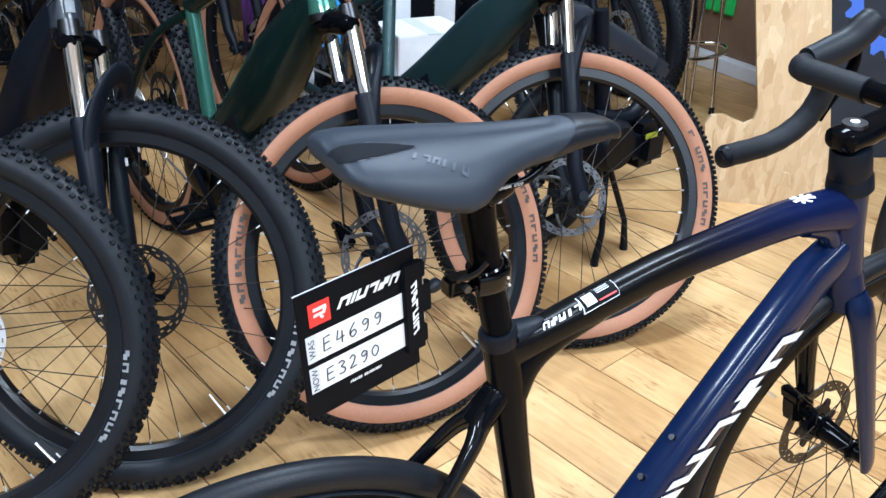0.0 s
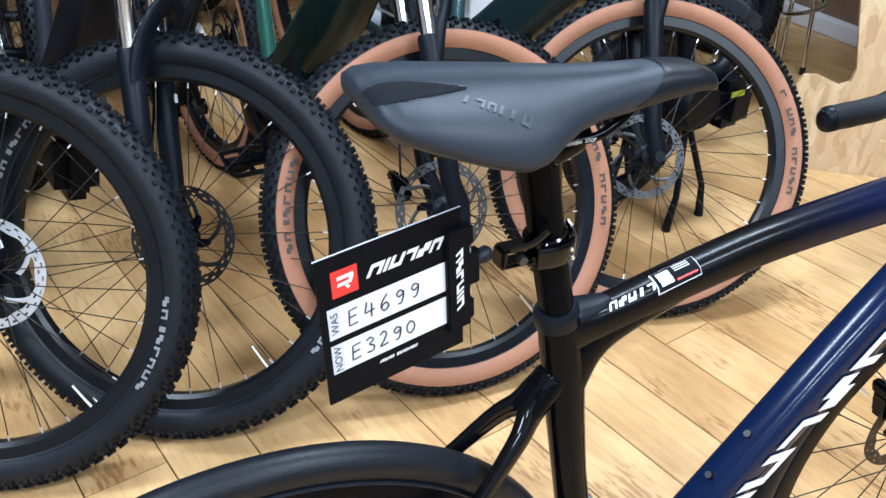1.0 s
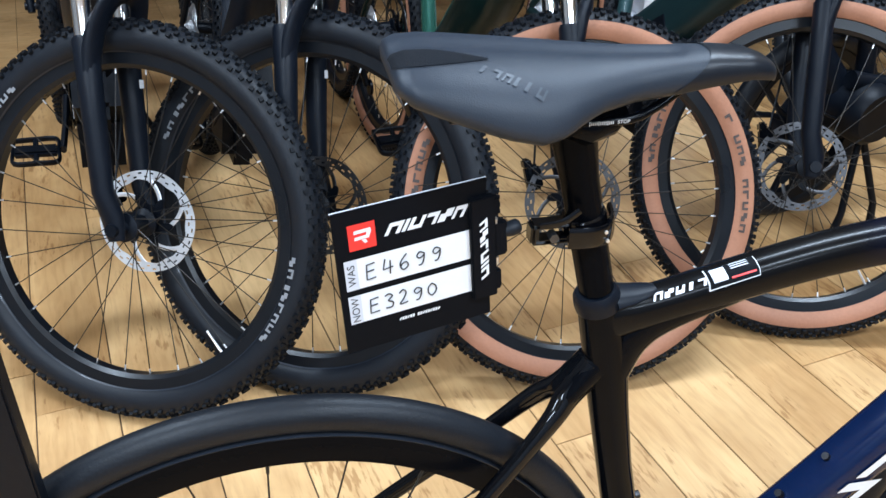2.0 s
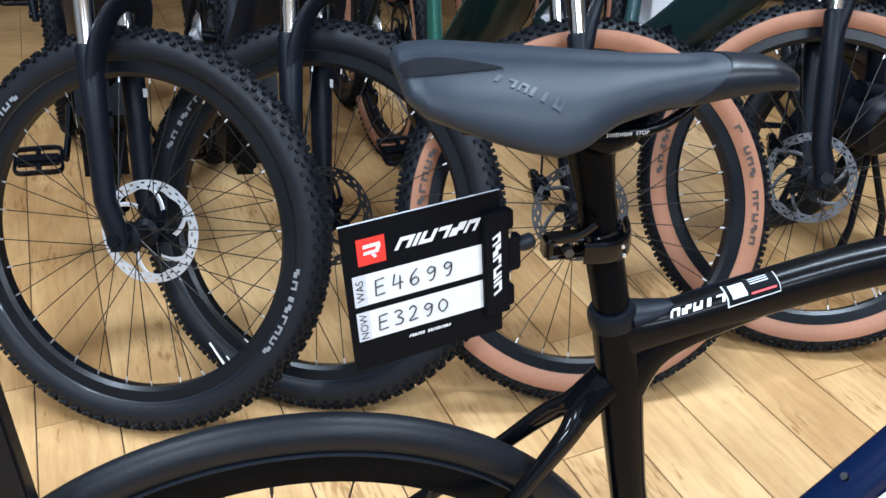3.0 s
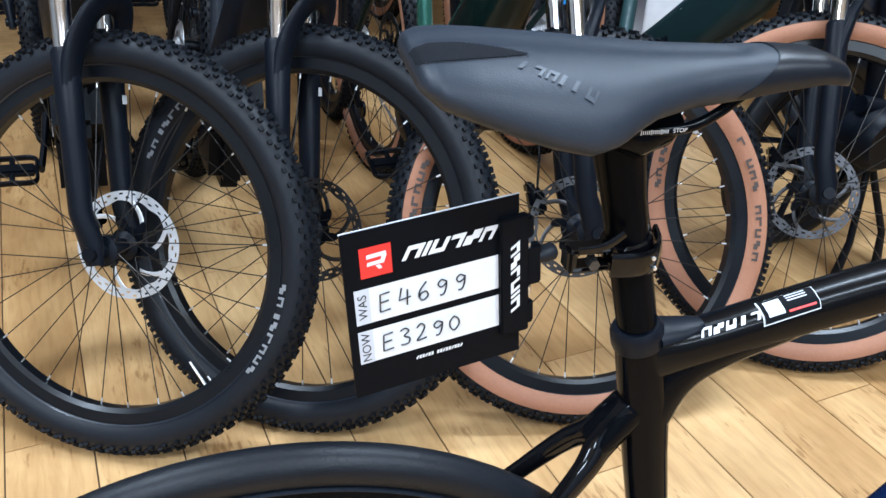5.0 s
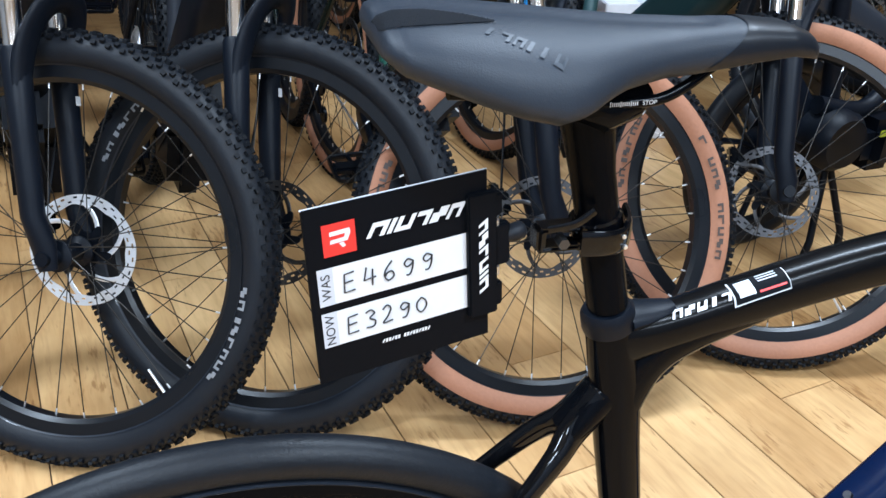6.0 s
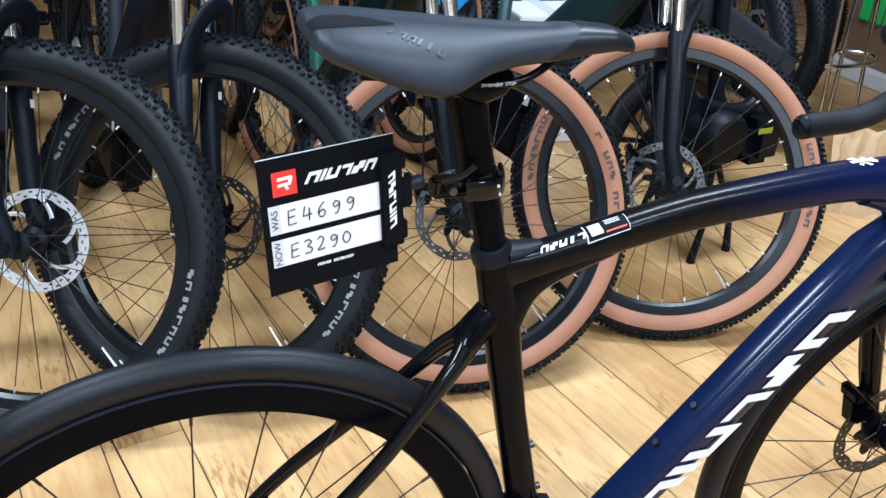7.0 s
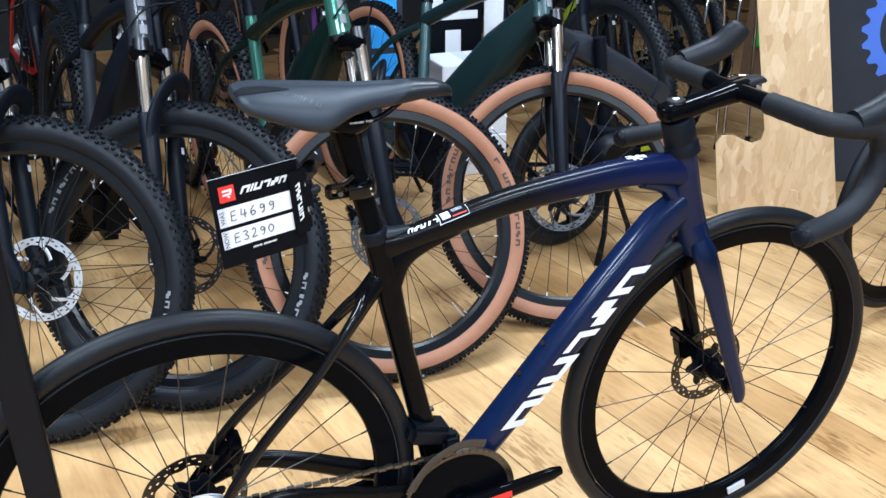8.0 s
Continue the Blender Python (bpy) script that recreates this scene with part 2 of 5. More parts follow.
TAPE = mat("black_bar_tape", (0.009, 0.0105, 0.014), 0.55, 0, 0.2, 60, bump=0.5, fine=10, spec=0.22)
WALL = mat("painted_wall", (0.22, 0.22, 0.22), 0.8, 0, 0.08, 6, bump=0.1)
# unseen south wall, toned paler and bluer as an added cool fill
FILLWALL = mat("cool_fill_wall", (0.26, 0.29, 0.34), 0.7, 0, 0.05, 6, bump=0.1)
ROTOR = mat("bright_ground_steel", (0.74, 0.76, 0.80), 0.38, 0.55, 0.10, 60)
BRACKET = mat("polished_black_metal", (0.002, 0.0022, 0.003), 0.05, 0, 0.1, 50, spec=0.30)
CHAIN = mat("worn_chain_steel", (0.14, 0.13, 0.12), 0.42, 1.0, 0.25, 80)
GREYSTEEL = mat("grey_steel", (0.10, 0.10, 0.105), 0.5, 1.0, 0.15, 60)
DARKWALL = mat("dark_slat_wall", (0.022, 0.023, 0.025), 0.75, 0, 0.15, 10, bump=0.1, spec=0.2)
CEIL = mat("white_ceiling", (0.75, 0.75, 0.74), 0.9, 0, 0.05, 8, bump=0.1)
CARTON = mat("white_carton", (0.72, 0.73, 0.76), 0.6, 0, 0.08, 10)
BOARD = mat("dark_felt_board", (0.03, 0.033, 0.042), 0.8, 0, 0.2, 60, bump=0.2, spec=0.2)
BLUEPRINT = mat("blue_print", (0.07, 0.17, 0.62), 0.5, 0, 0.08, 30)
CYAN = mat("bright_blue_print", (0.02, 0.30, 0.75), 0.5, 0, 0.08, 30)
LIME = mat("lime_green_plastic", (0.02, 0.55, 0.12), 0.4, 0, 0.15, 30)
YELLOWGREEN = mat("yellow_green_paint", (0.28, 0.33, 0.02), 0.35, 0, 0.12, 30, coat=0.4)
PURPLE = mat("purple_fabric", (0.10, 0.02, 0.16), 0.8, 0, 0.2, 20, bump=0.3)
OSB = strand_board("strand_board")
WOOD = wood_floor("honey_oak")
SUB = mat("dark_joint", (0.07, 0.04, 0.018), 0.8, 0, 0.2, 20)
PANEL = glow("lit_diffuser", (0.9, 0.96, 1.0), 6.0)


# ---- mesh tools ----
def mesh_of(bm, name, smooth=40):
    me = bpy.data.meshes.new(name)
    bmesh.ops.recalc_face_normals(bm, faces=bm.faces)
    bm.to_mesh(me)
    bm.free()
    shade(me, smooth)
    return me


def shade(me, angle=40):
    if not angle:
        return
    me.polygons.foreach_set("use_smooth", [True] * len(me.polygons))
    me.set_sharp_from_angle(angle=radians(angle))


def put_part(name, me, material, parent, label="", m=None):
    if not me.materials:
        me.materials.append(material)
    ob = new(name, me)
    ob.parent = parent
    if m is not None:
        ob.matrix_basis = m
    if label:
        ob["label"] = label
    return ob


def part(name, bm, material, parent, label="", smooth=40, m=None):
    return put_part(name, mesh_of(bm, name, smooth), material, parent, label, m)


def thing(name, label, category, m=None, group="", kind=""):
    ob = tagged(new(name), label, category, group, kind)
    if m is not None:
        ob.matrix_basis = m
    return ob


def sweep(bm, pts, radii, seg=12, caps=True, side=(0, 1, 0), square=0.0):
    """A skin round a line of points; a radius is a number or (sideways, in the plane). square: 0 round to 1 boxy."""
    pts = [Vector(p) for p in pts]
    if not isinstance(radii, (list, tuple)) or (isinstance(radii, tuple) and len(radii) == 2 and not isinstance(radii[0], (list, tuple)) and len(pts) != 2):
        radii = [radii] * len(pts)
    rings = []
    s0 = Vector(side)
    for n, p in enumerate(pts):
        d = (pts[min(n + 1, len(pts) - 1)] - pts[max(n - 1, 0)]).normalized()
        s = s0 - d * s0.dot(d)
        if s.length < 1e-3:
            s = Vector((1, 0, 0)) - d * d.x
        s.normalize()
        s0 = s
        u = d.cross(s)
        ra, rb = radii[n] if isinstance(radii[n], (list, tuple)) else (radii[n], radii[n])
        ring = []
        for k in range(seg):
            a = 2 * math.pi * k / seg
            c, q = math.cos(a), math.sin(a)
            if square:
                e = 1 - 0.62 * square
                c, q = math.copysign(abs(c) ** e, c), math.copysign(abs(q) ** e, q)
            ring.append(bm.verts.new(p + s * (ra * c) + u * (rb * q)))
        rings.append(ring)
    for a, b in zip(rings, rings[1:]):
        for k in range(seg):
            bm.faces.new((a[k], a[(k + 1) % seg], b[(k + 1) % seg], b[k]))
    if caps:
        bm.faces.new(rings[0])
        bm.faces.new(rings[-1])
    return bm


def tube(pts, radii, seg=12, **kw):
    return sweep(bmesh.new(), pts, radii, seg, **kw)


def smooth_line(pts, n=6):
    """Points of a soft curve through the given ones."""
    p = [Vector(q) for q in pts]
    out = []
    for i in range(len(p) - 1):
        a, b, c, d = p[max(i - 1, 0)], p[i], p[i + 1], p[min(i + 2, len(p) - 1)]
        for k in range(n):
            t = k / n
            out.append(0.5 * ((2 * b) + (c - a) * t + (2 * a - 5 * b + 4 * c - d) * t * t + (3 * b - a - 3 * c + d) * t ** 3))
    return out + [p[-1]]


def revolve(profile, seg=64, closed=True, bm=None):
    """A ring or body of revolution about the y axis from (radius, y)."""
    bm = bm or bmesh.new()
    rings = []
    for k in range(seg):
        a = 2 * math.pi * k / seg
        rings.append([bm.verts.new((r * math.cos(a), y, r * math.sin(a))) for r, y in profile])
    m = len(profile)
    for k in range(seg):
        a, b = rings[k], rings[(k + 1) % seg]
        for j in range(m if closed else m - 1):
            bm.faces.new((a[j], a[(j + 1) % m], b[(j + 1) % m], b[j]))
    return bm


def box(bm, size, m=Matrix.Identity(4), bevel=0.0):
    r = bmesh.ops.create_cube(bm, size=1, matrix=m @ Matrix.Diagonal((*size, 1)))
    if bevel:
        edges = {e for v in r["verts"] for e in v.link_edges}
        bmesh.ops.bevel(bm, geom=list(edges), offset=bevel, segments=2, affect="EDGES")
    return bm


def boxes_mesh(name, mats, size):
    """Many small boxes in one mesh, from a list of poses."""
    sx, sy, sz = (v / 2 for v in size)
    corners = np.array([(x, y, z, 1) for x in (-sx, sx) for y in (-sy, sy) for z in (-sz, sz)])
    quads = ((0, 1, 3, 2), (4, 6, 7, 5), (0, 4, 5, 1), (2, 3, 7, 6), (0, 2, 6, 4), (1, 5, 7, 3))
    vs, fs = [], []
    for n, m in enumerate(mats):
        vs += [tuple(v) for v in (corners @ np.array(m).T)[:, :3]]
        fs += [tuple(8 * n + i for i in q) for q in quads]
    me = bpy.data.meshes.new(name)
    me.from_pydata(vs, [], fs)
    return me


def aim(p, q):
    """A pose at p whose z axis looks at q."""
    d = Vector(q) - Vector(p)
    return Matrix.Translation(p) @ d.to_track_quat("Z", "Y").to_matrix().to_4x4()


# plain slanted shapes that stand in for printed marks, in a unit box
SHAPES = (
    ((0, 0), (0.26, 0), (0.26, 0.66), (0.72, 0.66), (0.72, 0), (1, 0), (1, 1), (0, 1)),
    ((0, 0), (1, 0), (1, 1), (0, 1)),
    ((0, 0), (1, 0), (1, 1), (0.72, 1), (0.72, 0.32), (0.28, 0.32), (0.28, 1), (0, 1)),
    ((0, 1), (0, 0.68), (0.68, 0.68), (0.68, 0), (1, 0), (1, 1)),
    ((0, 0), (0.62, 0), (0.62, 0.34), (1, 0.34), (1, 1), (0.38, 1), (0.38, 0.66), (0, 0.66)),
)


def shape_mesh(name, shape, place):
    """One printed shape; place turns (u, v) of the unit box into a point."""
    bm = bmesh.new()
    bm.faces.new([bm.verts.new(place(u, v)) for u, v in SHAPES[shape]])
    return mesh_of(bm, name, 0)


MESH = {}


def once(key, make):
    if key not in MESH:
        MESH[key] = make()
    return MESH[key]


# ---- wheels ----
def knob_mesh(R, r0, ra, rb, rows, count, size):
    ms = []
    for j, (phi, shift) in enumerate(rows):
        for k in range(count):
            a = 2 * math.pi * (k + shift) / count
            turn = Matrix.Rotation(-a, 4, "Y")
            p = Matrix.Translation((r0 + ra * math.cos(radians(phi)), rb * math.sin(radians(phi)), 0))
            ms.append(turn @ p @ Matrix.Rotation(radians(phi), 4, "Z") @ pose(0, 0, 0, 7 if (k + j) % 2 else -7))
    return boxes_mesh("tread_knobs", ms, size)


def sidewall_mesh(r0, ra, rb, sign, lo, hi, lift=0.0012, seg=96):
    prof = [(r0 + (ra + lift) * math.cos(radians(p)), sign * (rb + lift) * math.sin(radians(p))) for p in np.linspace(lo, hi, 7)]
    return mesh_of(revolve(prof, seg, closed=False), "sidewall", 60)


def spokes(wheel, count, hub_r, hub_y, rim_r, thick, material, cross, nipple=None):
    me = None
    for k in range(count):
        sgn = 1 if k % 2 else -1
        a = 2 * math.pi * k / count
        b = a + (cross if (k // 2) % 2 else -cross)
        p = Vector((hub_r * math.cos(b), sgn * hub_y, hub_r * math.sin(b)))
        q = Vector((rim_r * math.cos(a), sgn * 0.003, rim_r * math.sin(a)))
        L = (q - p).length
        if me is None:
            bm = tube([(0, 0, 0), (0, 0, L)], [thick, thick], 5)
            for f in bm.faces:
                f.material_index = 0
            n0 = len(bm.faces)
            sweep(bm, [(0, 0, L - 0.011), (0, 0, L)], [thick * 1.6, thick * 1.8], 6)
            bm.faces.ensure_lookup_table()
            for f in bm.faces[n0:]:
                f.material_index = 1
            me = mesh_of(bm, "spoke")
            me.materials.append(material)
            me.materials.append(nipple or STEEL)
        put_part("spoke", me, material, wheel, m=aim(p, q))


def rotor_mesh(r, steel):
    """The brake track: a wavy steel ring drilled with two rows of holes."""
    def make():
        bm = bmesh.new()
        h, n, ring = 0.0009, 144, []
        for k in range(n):
            a = 2 * math.pi * k / n
            lo = r - 0.0190 + 0.0016 * math.cos(12 * a)
            hi = r - 0.0012 * (0.5 + 0.5 * math.cos(6 * a + 0.6))
            rad = [lo, r - 0.0150, r - 0.0115, r - 0.0080, r - 0.0045, hi]
            ring.append([bm.verts.new((q * math.cos(a), -h, q * math.sin(a))) for q in rad] + [bm.verts.new((q * math.cos(a), h, q * math.sin(a))) for q in reversed(rad)])
        for k in range(n):
            p, q = ring[k], ring[(k + 1) % n]
            for j in range(12):
                if (j in (1, 9) and k % 6 in (0, 1)) or (j in (3, 7) and k % 6 in (3, 4)):
                    continue
                bm.faces.new((p[j], p[(j + 1) % 12], q[(j + 1) % 12], q[j]))
        return mesh_of(bm, "disc_rotor", 30)
    return once(("rotor", r, steel.name), make)


def rotor_arm_mesh(r, steel):
    """One swept steel arm between the carrier and the brake track."""
    def make():
        line = [((0.036 + (r - 0.054) * q) * math.cos(0.75 * q), 0, (0.036 + (r - 0.054) * q) * math.sin(0.75 * q)) for q in np.linspace(0, 1, 8)]
        return mesh_of(tube(line, [(0.0009, 0.0042)] * 8, 8, side=(0, 1, 0)), "rotor_arm", 30)
    return once(("rotor_arm", r, steel.name), make)


def carrier_mesh(r):
    """The black six-armed centre of a brake disc."""
    def make():
        bm = bmesh.new()
        h, n, ring = 0.0016, 144, []
        for k in range(n):
            a = 2 * math.pi * k / n
            q = 0.034 + 0.42 * (r - 0.0165 - 0.034) * max(0.0, math.cos(6 * a)) ** 0.8
            t = a + 0.35 * (q - 0.03) / 0.05
            ring.append([bm.verts.new((0.014 * math.cos(a), -h, 0.014 * math.sin(a))), bm.verts.new((q * math.cos(t), -h, q * math.sin(t))), bm.verts.new((q * math.cos(t), h, q * math.sin(t))), bm.verts.new((0.014 * math.cos(a), h, 0.014 * math.sin(a)))])
        for k in range(n):
            p, q = ring[k], ring[(k + 1) % n]
            for j in range(4):
                bm.faces.new((p[j], p[(j + 1) % 4], q[(j + 1) % 4], q[j]))
        return mesh_of(bm, "rotor_carrier", 30)
    return once(("carrier", r), make)


def mtb_wheel(parent, m, tan, rotor_r=0.1, rotor_mat=STEEL, cassette=False, count=32, bars=True):
    """A mountain-bike wheel in its own xz plane, 0.376 m to the top of the knobs."""
    w = new("wheel")
    w.parent, w.matrix_basis = parent, m
    R, r0, ra, rb = 0.376, 0.341, 0.0305, 0.031
    tyre = put_part("tyre", once("mtb_tyre", lambda: mesh_of(revolve([(r0 + ra * math.cos(t), rb * math.sin(t)) for t in np.linspace(-2.75, 2.75, 22)], 112), "tyre", 60)), RUBBER, w)
    rows = [(-8, 0), (8, 0.12), (-24, 0.5), (24, 0.62), (-44, 0.1), (44, 0.22), (-58, 0.55), (58, 0.67)]
    kn = put_part("tread", once("mtb_knobs", lambda: knob_mesh(R, r0, ra + 0.0016, rb + 0.0016, rows, 88, (0.0090, 0.0074, 0.0076))), SHADED_TREAD, tyre)
    kn["kind"] = "stuff"
    for s in (-1, 1):
        if tan:
            put_part("sidewall", once(("tan", s), lambda: sidewall_mesh(r0, ra, rb, s, 72, 140)), TAN, tyre, "tan rubber sidewall")
        else:
            # the strip's paler grey stands for the highlight along the bead
            put_part("sidewall", once(("line", s), lambda: sidewall_mesh(r0, ra, rb, s, 137, 143)), GREYBLACK, tyre, "raised bead line, greyed as a painted highlight")
    if bars:
        y = -(rb * math.sin(radians(107)) + 0.0032) if tan else -(rb * math.sin(radians(118)) + 0.0036)
        rr, hgt = (r0 + ra * math.cos(radians(107)), 0.0125) if tan else (0.327, 0.0105)
        words = ((0.12, (0, 4, 2, 3, 0, None, 4, 0, 2, None, 3)), (3.04, (4, 2, 0, 3, 4, 1, 0, 4))) if tan else ((-0.33, (4, 2, 0, 3, 4, 1, 0, 4)), (2.59, (4, 2, 0, 3, 4, 1, 0, 4)))
        for a0, word in words:
            for k, sh in enumerate(word):
                if sh is not None:
                    ang, wid = a0 + 0.068 * k, 0.028 if sh == 1 else 0.052
                    me = once(("letter", tan, a0, k), lambda: shape_mesh("printed_shape", sh, lambda u, v: ((rr + hgt * (v - 0.5)) * math.cos(ang + wid * u), y, (rr + hgt * (v - 0.5)) * math.sin(ang + wid * u))))
                    put_part("printed_shape", me, PRINT_DARK if tan else PRINT_PALE, tyre, "dark printed shape" if tan else "pale printed shape")
    put_part("rim", once("mtb_rim", lambda: mesh_of(revolve([(0.2885, -0.010), (0.296, -0.0165), (0.3155, -0.0175), (0.3155, 0.0175), (0.296, 0.0165), (0.2885, 0.010)], 96), "rim", 35)), RIM, w)
    put_part("hub", once("mtb_hub", lambda: mesh_of(revolve([(0.001, -0.055), (0.011, -0.055), (0.013, -0.04), (0.027, -0.036), (0.027, -0.031), (0.016, -0.024), (0.016, 0.024), (0.027, 0.031), (0.027, 0.036), (0.013, 0.04), (0.011, 0.055), (0.001, 0.055)], 28, closed=False), "hub", 35)), MATTE, w)
    spokes(w, count, 0.026, 0.033, 0.2895, 0.00105, SPOKE, 0.62)
    put_part("disc_rotor", rotor_mesh(rotor_r, rotor_mat), rotor_mat, w, "drilled steel disc rotor", Matrix.Translation((0, 0.046, 0)))
    put_part("rotor_carrier", carrier_mesh(rotor_r), PLASTIC, w, "black rotor carrier", Matrix.Translation((0, 0.046, 0)))
    for k in range(6):
        put_part("rotor_arm", rotor_arm_mesh(rotor_r, rotor_mat), rotor_mat, w, m=Matrix.Translation((0, 0.046, 0)) @ Matrix.Rotation(math.pi / 3 * k, 4, "Y"))
    put_part("valve", once("valve", lambda: mesh_of(tube([(0, 0, 0.24), (0, 0, 0.292)], [0.0022, 0.003], 8), "valve")), STEEL, w, m=Matrix.Rotation(2.2, 4, "Y"))
    if cassette:
        put_part("cassette", once("cassette", lambda: mesh_of(revolve([p for k in range(9) for p in ((0.07 - 0.0057 * k, -0.034 - 0.0034 * k), (0.07 - 0.0057 * k, -0.0362 - 0.0034 * k), (0.06 - 0.0057 * k, -0.0364 - 0.0034 * k))], 44, closed=False), "cassette", 30)), STEEL, w)
    return w


def caliper(parent, m, name="brake_caliper"):
    bm = bmesh.new()
    box(bm, (0.032, 0.03, 0.052), Matrix.Identity(4), 0.006)
    box(bm, (0.016, 0.036, 0.02), Matrix.Translation((-0.008, 0, 0.03)), 0.004)
    sweep(bm, [(0.006, -0.022, -0.012), (0.006, 0.022, -0.012)], [0.008, 0.008], 12)
    sweep(bm, [(0.006, -0.022, 0.012), (0.006, 0.022, 0.012)], [0.008, 0.008], 12)
    return part(name, bm, GLOSS, parent, m=m)


def pedal(parent, m):
    p = new("pedal")
    p.parent, p.matrix_basis = parent, m
    loop = smooth_line([(-0.045, -0.047, 0), (0, -0.05, 0), (0.045, -0.047, 0), (0.048, 0, 0), (0.045, 0.047, 0), (0, 0.05, 0), (-0.045, 0.047, 0), (-0.048, 0, 0), (-0.045, -0.047, 0)], 4)
    put_part("cage", once("pedal_cage", lambda: mesh_of(tube(loop, [(0.008, 0.0045)] * len(loop), 8, caps=False, side=(0, 0, 1)), "cage")), PLASTIC, p)
    put_part("pedal_body", once("pedal_body", lambda: mesh_of(box(bmesh.new(), (0.036, 0.1, 0.018), Matrix.Identity(4), 0.005), "pedal_body")), PLASTIC, p)
    for x in (-0.032, 0.032):
        put_part("cage_bar", once("pedal_bar", lambda: mesh_of(box(bmesh.new(), (0.03, 0.012, 0.011), Matrix.Identity(4), 0.003), "cage_bar")), PLASTIC, p, "", Matrix.Translation((x, 0, 0)))
    return p


# ---- mountain bikes ----
def mountain_bike(name, label, base, frame_mat, head_mat, tan, steer=0.0, rotor_mat=STEEL, electric=True, group="mountain bikes in a row", stand=True, bars=True, seat_mat=None):
    """A bike whose front wheel touches the floor at the origin, heading along x. base: its pose."""
    b = thing(name, label, "mountain bike", base, group)
    R = 0.373
    ax = Vector((0, 0, R))
    back = math.radians(90 - 67.5)
    up = Vector((-math.sin(back), 0, math.cos(back)))
    fw = Vector((math.cos(back), 0, math.sin(back)))
    axis0 = ax - fw * 0.042
    turn = Matrix.Translation(axis0) @ Matrix.Rotation(radians(steer), 4, up) @ Matrix.Translation(-axis0)

    def P(h, f=0.0, y=0.0):
        return ax + up * h + fw * f + Vector((0, y, 0))

    mtb_wheel(b, turn @ Matrix.Translation(ax), tan, rotor_mat=rotor_mat, bars=bars)
    fork = new("fork")
    fork.parent, fork.matrix_basis = b, turn
    for s in (-1, 1):
        y = 0.066 * s
        part("fork_lower", tube([P(-0.02, 0.0, y * 0.93), P(0.02, -0.002, y * 0.96), P(0.07, -0.014, y), P(0.2, -0.014, y), P(0.335, -0.014, y), P(0.342, -0.014, y)], [(0.011, 0.016), (0.014, 0.022), 0.0195, 0.021, 0.0225, 0.019], 18), MATTE, fork)
        part("stanchion", tube([P(0.34, -0.014, y), P(0.475, -0.014, y)], [0.0165, 0.0165], 18), CHROME, fork, "polished steel stanchion")
        part("axle_end", tube([P(0, 0, y * 1.0), P(0, 0, y + 0.014 * s)], [0.013, 0.012], 14, side=(1, 0, 0)), PLASTIC, fork)
    arch = smooth_line([P(0.20, -0.014, -0.066), P(0.28, -0.011, -0.066), P(0.340, 0.004, -0.065), P(0.385, 0.024, -0.056), P(0.412, 0.038, -0.034), P(0.420, 0.043, 0.0), P(0.412, 0.038, 0.034), P(0.385, 0.024, 0.056), P(0.340, 0.004, 0.065), P(0.28, -0.011, 0.066), P(0.20, -0.014, 0.066)], 6)
    part("fork_arch", tube(arch, [(float(np.interp(abs(k - 30), [0, 14, 20, 26, 30], [0.0085, 0.0110, 0.0150, 0.0170, 0.012])), float(np.interp(abs(k - 30), [0, 10, 18, 24, 30], [0.023, 0.026, 0.0250, 0.0215, 0.012]))) for k in range(len(arch))], 16, side=(0, 0, 1)), MATTE, fork)
    part("fork_crown", tube([P(0.475, -0.016, -0.084), P(0.48, -0.02, -0.066), P(0.492, -0.036, -0.03), P(0.495, -0.04, 0), P(0.492, -0.036, 0.03), P(0.48, -0.02, 0.066), P(0.475, -0.016, 0.084)], [(0.016, 0.012), (0.024, 0.024), (0.022, 0.026), (0.024, 0.028), (0.022, 0.026), (0.024, 0.024), (0.016, 0.012)], 14, side=(1, 0, 0)), GLOSS, fork)
    for s in (-1, 1):
        part("fork_cap", tube([P(0.485, -0.014, 0.066 * s), P(0.515, -0.014, 0.066 * s)], [0.0205, 0.0185], 16), DARKSTEEL, fork)
    cal = caliper(fork, turn.inverted() @ turn @ Matrix.Translation(P(0.055, -0.075, 0.062)) @ pose(0, 0, 0, 0, -30, 0))
    hose = smooth_line([P(0.08, -0.07, 0.066), P(0.2, -0.05, 0.082), P(0.33, -0.03, 0.09), P(0.5, 0.03, 0.06), P(0.66, 0.09, 0.03)], 6)
    part("brake_hose", tube(hose, [0.0025] * len(hose), 6), PLASTIC, fork)
    part("axle_sticker", box(bmesh.new(), (0.0015, 0.013, 0.016), Matrix.Translation(P(0.26, 0.0085, 0.066)) @ pose(0, 0, 0, 0, -22.5, 0)), WHITE, fork, "small white sticker")
    # steering head
    part("head_tube", tube([P(0.512, -0.042), P(0.53, -0.042), P(0.6, -0.042), P(0.645, -0.042)], [0.031, 0.029, 0.0285, 0.030], 24), head_mat, b)
    part("headset_ring", tube([P(0.498, -0.042), P(0.513, -0.042)], [0.029, 0.031], 24), DARKSTEEL, b)
    badge = bmesh.new()
    for hh, ww in ((0.615, 0.016), (0.582, 0.016), (0.549, 0.016)):
        sweep(badge, [P(hh - 0.012, -0.042 + 0.0295), P(hh + 0.010, -0.042 + 0.0295)], [(ww * 0.55, 0.0022)] * 2, 8)
    part("head_badge", badge, PRINT_PALE, b, "plain pale badge shapes")
    stem_top = P(0.70, -0.042)
    bar_c = stem_top + Vector((0.055, 0, 0.0))
    bars_ = new("cockpit")
    bars_.parent, bars_.matrix_basis = b, turn
